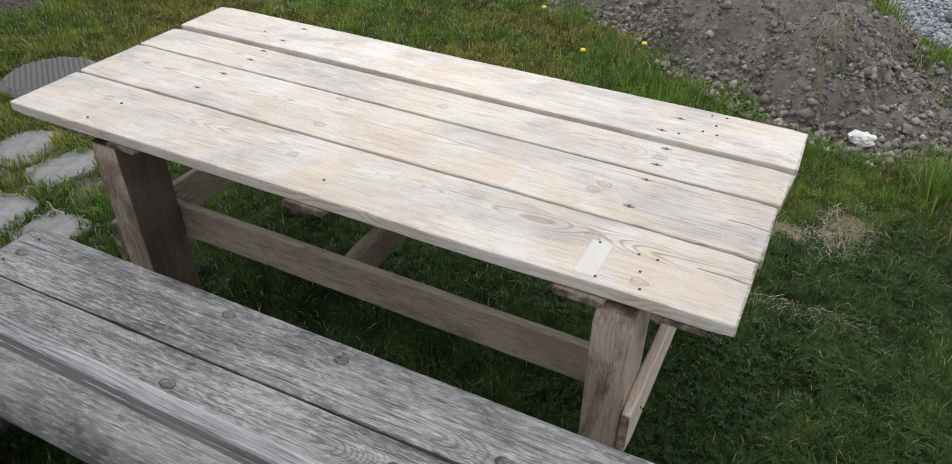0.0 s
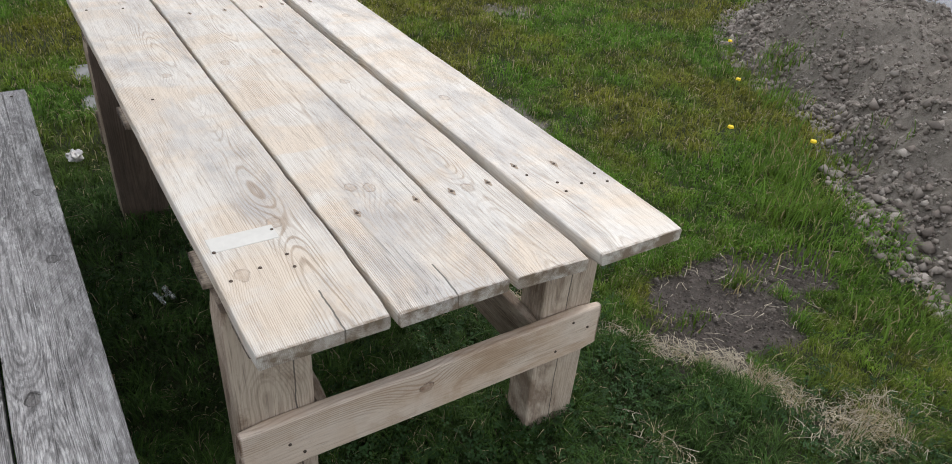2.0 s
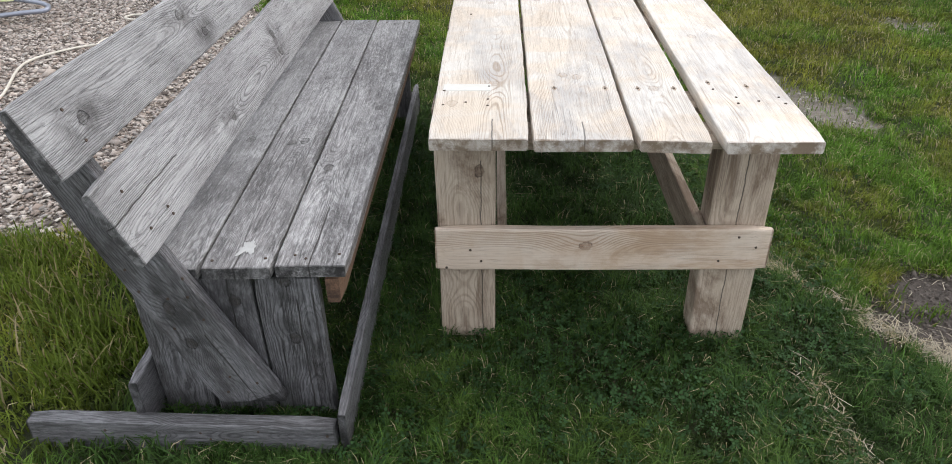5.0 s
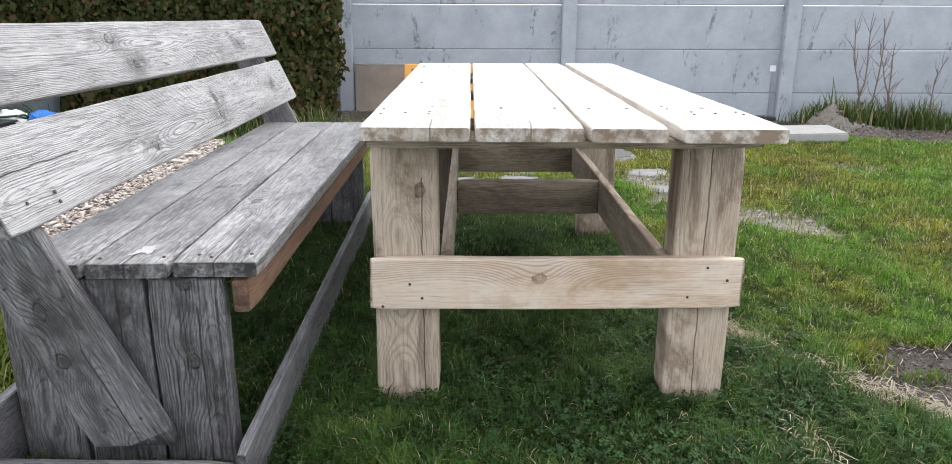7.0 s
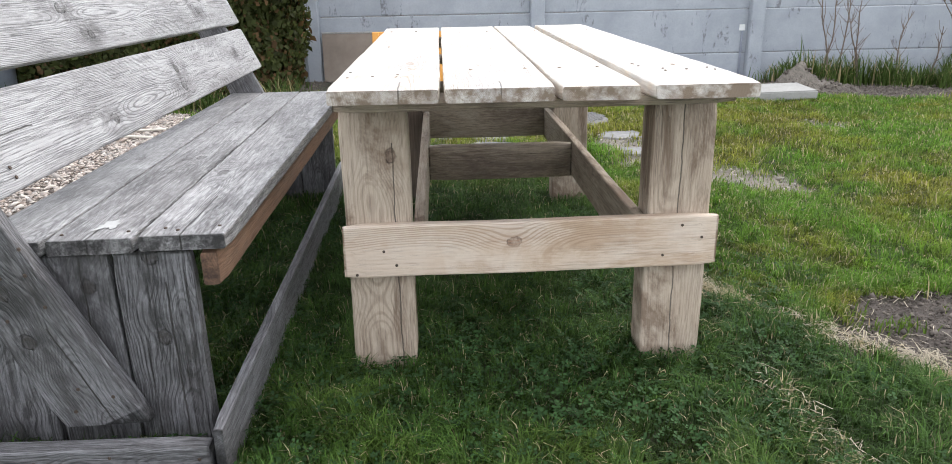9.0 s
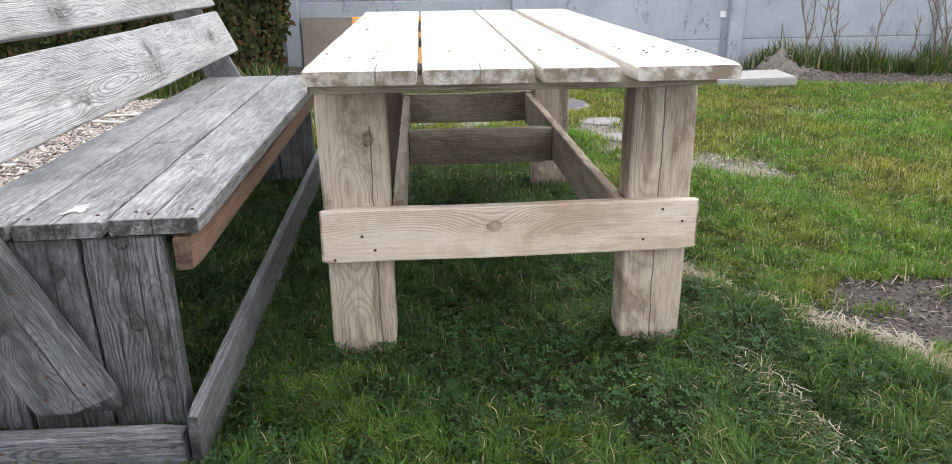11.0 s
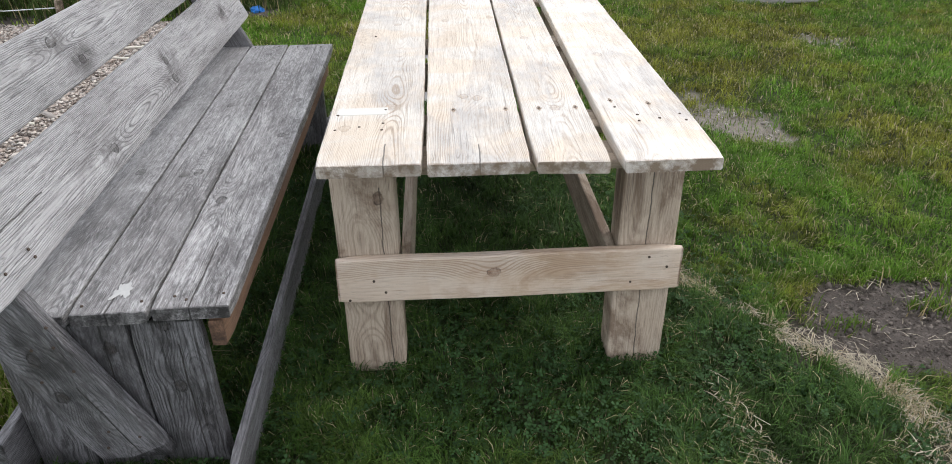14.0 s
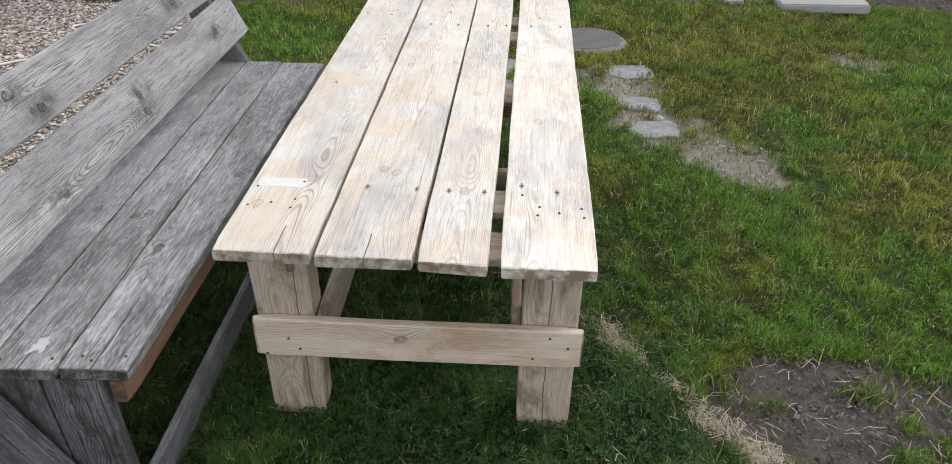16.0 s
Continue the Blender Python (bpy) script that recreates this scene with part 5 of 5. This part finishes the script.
# ---- litter in the grass ----
gl = Mat("clear_glass")
gl.bsdf.inputs["Transmission Weight"].default_value = 0.85
gl.done((0.8, 0.86, 0.85), 0.08)
shard = bmesh.new()
for a, b in (((-0.022, 0.02), (-0.012, 0.026)), ((0.012, 0.02), (0.024, 0.022))):
    vs = [shard.verts.new((a[0], -0.03, 0)), shard.verts.new((b[0], -0.028, 0)), shard.verts.new((b[0] + 0.006, 0.03, 0.008)), shard.verts.new((a[0] + 0.003, 0.026, 0.008))]
    f = shard.faces.new(vs)
    ex = bmesh.ops.extrude_face_region(shard, geom=[f])
    bmesh.ops.translate(shard, vec=(0, 0, 0.008), verts=[v for v in ex["geom"] if isinstance(v, bmesh.types.BMVert)])
q = shard.verts
vs = [shard.verts.new(c) for c in ((-0.014, -0.006, 0.006), (0.016, -0.01, 0.006), (0.018, -0.002, 0.01), (-0.012, 0.004, 0.01))]
shard.faces.new(vs)
tagged(part("glass_scrap", shard, gl.m, m=pose(0.01, 1.19, 0.04, 8, -6, 25)), "clear plastic scrap lying in the grass", "litter")
foil = plain("crumpled_foil", (0.5, 0.48, 0.47), 0.35, 0.3, 0.25, 60, 0.3)
tagged(part("paper_scrap", crumple_bm(0.03, 0.035, 0.022, 21, 0.5), foil, m=pose(-0.10, 2.36, 0.03)), "crumpled whitish wrapper in the grass", "litter")
tagged(part("white_stone", crumple_bm(0.045, 0.06, 0.03, 30, 0.5), plain("chalky_white", (0.66, 0.65, 0.62), 0.9, 0, 0.15, 40, 0.4), m=pose(2.66, -0.28, gz(2.7, 0) + 0.045)), "chalky white stone at the foot of the heap", "stone")
lab = thing("fence_label", pose(3.88, WALL_Y - 0.01, 0.38), "small white label and grey rod on the fence", "label")
part("label_plate", box_bm(0.07, 0.006, 0.07, 0.001), white_pl, lab, m=pose(3.88, WALL_Y - 0.012, 0.40))
part("rod", tube_bm([(3.88, WALL_Y - 0.02, -0.2), (3.885, WALL_Y - 0.015, 0.36)], 0.012, 6), tube_grey, lab)

# ---- hedge, weeds and shrubs ----
def leaf_cards(centres, normals, size, colours, r, aspect=0.45):
    """Small folded sprays, two triangles each pair, facing roughly along the normals."""
    n = len(centres)
    t = np.cross(normals, r.normal(0, 1, (n, 3)))
    t /= np.linalg.norm(t, axis=1, keepdims=True) + 1e-9
    t[:, 2] = np.abs(t[:, 2]) * 0.8 + 0.1
    b = np.cross(normals, t)
    s = size * r.uniform(0.6, 1.4, (n, 1))
    v = np.stack([centres - b * s * aspect * 0.3, centres + b * s * aspect * 0.3 + t * s * 0.1, centres + t * s + normals * s * r.uniform(-0.2, 0.5, (n, 1)),
                  centres - b * s * aspect + t * s * 0.55, centres + b * s * aspect + t * s * 0.5 + normals * s * 0.2], 1)
    f = np.array([[0, 2, 3], [0, 4, 2]])
    f = ((np.arange(n) * 5)[:, None, None] + f[None]).reshape(-1, 3)
    col = np.ones((n, 5, 4))
    col[:, :, :3] = colours[:, None, :]
    return v.reshape(-1, 3), f, col.reshape(-1, 4)


# near-black surface of a solid core that stands for shade inside the hedge
shade_core_mat = plain("hedge_inner_shade", (0.02, 0.022, 0.01), 0.95, 0, 0.4, 12, 0.6)


def conifer(cx, cy, rx, ry, h, seed):
    r = np.random.default_rng(seed)
    z0 = gz(cx, cy)
    ob = thing("thuja", pose(cx, cy, z0), "dense dark green thuja of the hedge, browning inside", "hedge", "hedge row")
    part("trunk", tube_bm([(cx, cy, z0 - 0.05), (cx + 0.02, cy, z0 + h * 0.5), (cx, cy, z0 + h * 0.92)], 0.05, 8, 0.3), rough_wood, ob)
    n = 24000
    a, u = r.uniform(0, math.tau, n), r.uniform(0, 1, n) ** 0.9
    prof = np.minimum(1.0, (1.02 - u) * 3.2) ** 0.6 * (0.86 + 0.14 * np.minimum(1, u * 6))
    lump = 0.8 + 0.45 * fbm(a * 1.6 + seed, u * 5, 1.6, seed)
    depth = r.uniform(0.72, 1.04, n)
    k = prof * lump * depth
    c = np.stack([cx + np.cos(a) * rx * k, cy + np.sin(a) * ry * k, z0 + 0.05 + u * h], -1)
    nn = np.stack([np.cos(a), np.sin(a), 0.35 + 0 * a], -1)
    nn /= np.linalg.norm(nn, axis=1, keepdims=True)
    nn += r.normal(0, 0.35, (n, 3))
    col = np.array([0.055, 0.066, 0.02]) * r.uniform(0.5, 1.5, (n, 1))
    brown_ = (r.random(n) < 0.16 + 0.3 * (u < 0.12))[:, None]
    col = np.where(brown_, np.array([0.14, 0.085, 0.04]) * r.uniform(0.5, 1.3, (n, 1)), col)
    v, f, cc = leaf_cards(c, nn, 0.05, col, r)
    leaves = stuff_mesh("foliage", v, f, grass_mat, colours=cc, kind="stuff")
    leaves.parent = ob
    leaves.matrix_basis = ob.matrix_basis.inverted()
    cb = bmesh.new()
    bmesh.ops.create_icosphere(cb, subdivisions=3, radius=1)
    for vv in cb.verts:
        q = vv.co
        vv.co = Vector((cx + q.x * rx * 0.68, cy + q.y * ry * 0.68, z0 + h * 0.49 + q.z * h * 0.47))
    part("inner_twigs", cb, shade_core_mat, ob)


for k in range(9):
    conifer(-1.52 - 0.56 * k, 5.95 + 0.12 * math.sin(k * 2.1), 0.44, 0.46, 1.75 + 0.12 * math.cos(k * 1.7), 300 + k)


def tuft(name, cx, cy, n, spread, h, w, seed, label, colour=(0.12, 0.19, 0.035), category="weeds"):
    """A clump of long bending blades."""
    r = np.random.default_rng(seed)
    x, y = cx + r.normal(0, spread, n), cy + r.normal(0, spread * 0.7, n)
    z = surface_z(x, y) - 0.01
    a, ln, bend = r.uniform(0, math.tau, n), h * r.uniform(0.4, 1.2, n), r.uniform(0.1, 0.9, n)
    dx, dy = np.cos(a), np.sin(a)
    v = np.empty((n, 7, 3))
    for i, (s, q) in enumerate(((0, 1.0), (0.45, 0.9), (0.8, 0.55))):
        ox, oy, oz = dx * ln * bend * s * s * 0.9, dy * ln * bend * s * s * 0.9, ln * (s - 0.3 * bend * s * s)
        for k, sg in ((0, -1), (1, 1)):
            v[:, 2 * i + k] = np.stack([x + ox - sg * dy * w * q / 2, y + oy + sg * dx * w * q / 2, z + oz], -1)
    v[:, 6] = np.stack([x + dx * ln * bend * 0.95, y + dy * ln * bend * 0.95, z + ln * (1 - 0.32 * bend)], -1)
    f = np.array([[0, 1, 3], [0, 3, 2], [2, 3, 5], [2, 5, 4], [4, 5, 6]])
    f = ((np.arange(n) * 7)[:, None, None] + f[None]).reshape(-1, 3)
    col = np.ones((n, 7, 4))
    c = np.array(colour) * r.uniform(0.55, 1.35, (n, 1))
    c = np.where((r.random(n) < 0.12)[:, None], np.array([0.4, 0.33, 0.18]) * r.uniform(0.6, 1.1, (n, 1)), c)
    col[:, :, :3] = c[:, None, :]
    return stuff_mesh(name, v.reshape(-1, 3), f, grass_mat, colours=col.reshape(-1, 4), label=label, category=category)


rnd = random.Random(77)
for k in range(11):
    tuft("weed_tuft", 4.15 + 0.25 * k + rnd.uniform(-0.1, 0.1), 6.95 + rnd.uniform(-0.35, 0.15), 240, 0.13, rnd.uniform(0.2, 0.42), 0.012, 400 + k, "tall green weeds at the foot of the fence", (0.08, 0.125, 0.03))
for k in range(12):
    tuft("weed_tuft", -1.2 - 0.24 * k, 5.12 + rnd.uniform(-0.12, 0.2), 170, 0.12, rnd.uniform(0.16, 0.34), 0.009, 430 + k, "rank grass and weeds along the hedge foot", (0.075, 0.12, 0.03))
for k, (x, y, h, n) in enumerate(((2.95, 1.02, 0.15, 420), (2.72, 0.72, 0.14, 380), (3.25, 1.28, 0.14, 300), (2.5, 0.42, 0.10, 260), (3.45, 0.95, 0.10, 120), (3.1, -0.02, 0.09, 80), (4.25, 0.0, 0.16, 260), (4.05, -0.28, 0.18, 300), (3.7, -0.62, 0.14, 320), (3.3, -0.85, 0.14, 320),
                                   (2.35, -0.62, 0.16, 420), (2.05, -0.85, 0.14, 420), (2.75, -0.9, 0.16, 420), (3.9, 1.75, 0.13, 280), (4.3, 2.15, 0.12, 240), (2.35, 0.02, 0.1, 160), (3.0, 6.35, 0.2, 240), (2.85, 6.15, 0.12, 200))):
    tuft("grass_tuft", x, y, n, 0.12, h, 0.006, 460 + k, "tuft of longer fresh green grass", (0.13, 0.225, 0.035), "grass tuft")
for k in range(26):
    x, y = rnd.uniform(-0.6, 4.6), rnd.uniform(-0.9, 5.1)
    e, gv, s, pb, road = cover(np.array([x]), np.array([y]))
    if max(e[0], gv[0], road[0], pb[0]) > 0.2 or (x < 1.5 and y < 2.3):
        continue
    tuft("grass_tuft", x, y, 130, 0.07, rnd.uniform(0.06, 0.10), 0.005, 500 + k, "slightly longer tuft of lawn grass", (0.12, 0.19, 0.035), "grass tuft")

for k in range(14):
    tuft("grass_tuft", rnd.uniform(-1.75, -1.0), rnd.uniform(-0.45, 0.75), 190, 0.09, rnd.uniform(0.09, 0.16), 0.006, 540 + k, "tuft of long yellow-green grass beside the bench", (0.14, 0.19, 0.03), "grass tuft")
for k in range(15):
    tuft("grass_tuft", rnd.uniform(1.4, 2.6), rnd.uniform(0.05, 0.68), 60, 0.05, rnd.uniform(0.04, 0.08), 0.005, 560 + k, "sparse grass sprouting in a bare patch", (0.1, 0.17, 0.025), "grass tuft")

bark = plain("grey_brown_bark", (0.16, 0.125, 0.1), 0.9, 0, 0.3, 60, 0.4)


def shrub(cx, cy, h, stems, seed, spread=0.28):
    rr = random.Random(seed)
    z0 = gz(cx, cy)
    ob = thing("bare_shrub", pose(cx, cy, z0), "thin leafless shrub in front of the concrete fence", "shrub", "shrubs at the fence")
    for _ in range(stems):
        q = Vector((cx + rr.uniform(-0.06, 0.06), cy + rr.uniform(-0.05, 0.05), z0 - 0.02))
        d = Vector((rr.uniform(-spread, spread), rr.uniform(-0.15, 0.1), 1)).normalized()
        pts = [q.copy()]
        n = 7
        for i in range(n):
            d = (d + Vector((rr.uniform(-0.22, 0.22), rr.uniform(-0.1, 0.1), 0.02))).normalized()
            q = q + d * h / n
            pts.append(q.copy())
        part("stem", tube_bm(pts, 0.011, 6, 0.35), bark, ob)
        for i in range(2, n):
            for _k in range(2):
                e = Vector((rr.uniform(-0.8, 0.8), rr.uniform(-0.3, 0.3), rr.uniform(0.5, 1))).normalized()
                ln = h * rr.uniform(0.08, 0.24)
                part("twig", tube_bm([pts[i], pts[i] + e * ln * 0.5, pts[i] + e * ln + Vector((rr.uniform(-0.04, 0.04), 0, 0.03))], 0.005, 4, 0.4), bark, ob)


for k, (x, y, h, n) in enumerate(((4.75, 6.85, 1.25, 3), (5.1, 6.8, 1.0, 2), (5.62, 6.9, 0.9, 1), (6.0, 6.85, 0.7, 1), (6.35, 6.8, 1.2, 5))):
    shrub(x, y, h, n, 700 + k)

# dandelions on the heap and the lawn
petal = plain("dandelion_yellow", (0.85, 0.62, 0.02), 0.6, 0, 0.1)
stalk = plain("dandelion_stalk", (0.16, 0.25, 0.06), 0.6, 0, 0.1)
for x, y in ((4.1, -0.2), (3.55, -0.62), (2.9, 1.35), (4.2, 2.5), (3.6, 1.9), (3.2, 1.05)):
    z = float(surface_z(np.array([x]), np.array([y]))[0])
    d = thing("dandelion", pose(x, y, z), "yellow dandelion on a short stalk", "flower", "dandelions")
    part("stalk", tube_bm([(x, y, z - 0.01), (x + 0.006, y, z + 0.08), (x + 0.01, y, z + 0.14)], 0.0025, 5), stalk, d)
    part("flower_head", disc_bm(0.017, 0.017, 0.005, 12, 0.005), petal, d, "yellow flower head", pose(x + 0.01, y, z + 0.143))
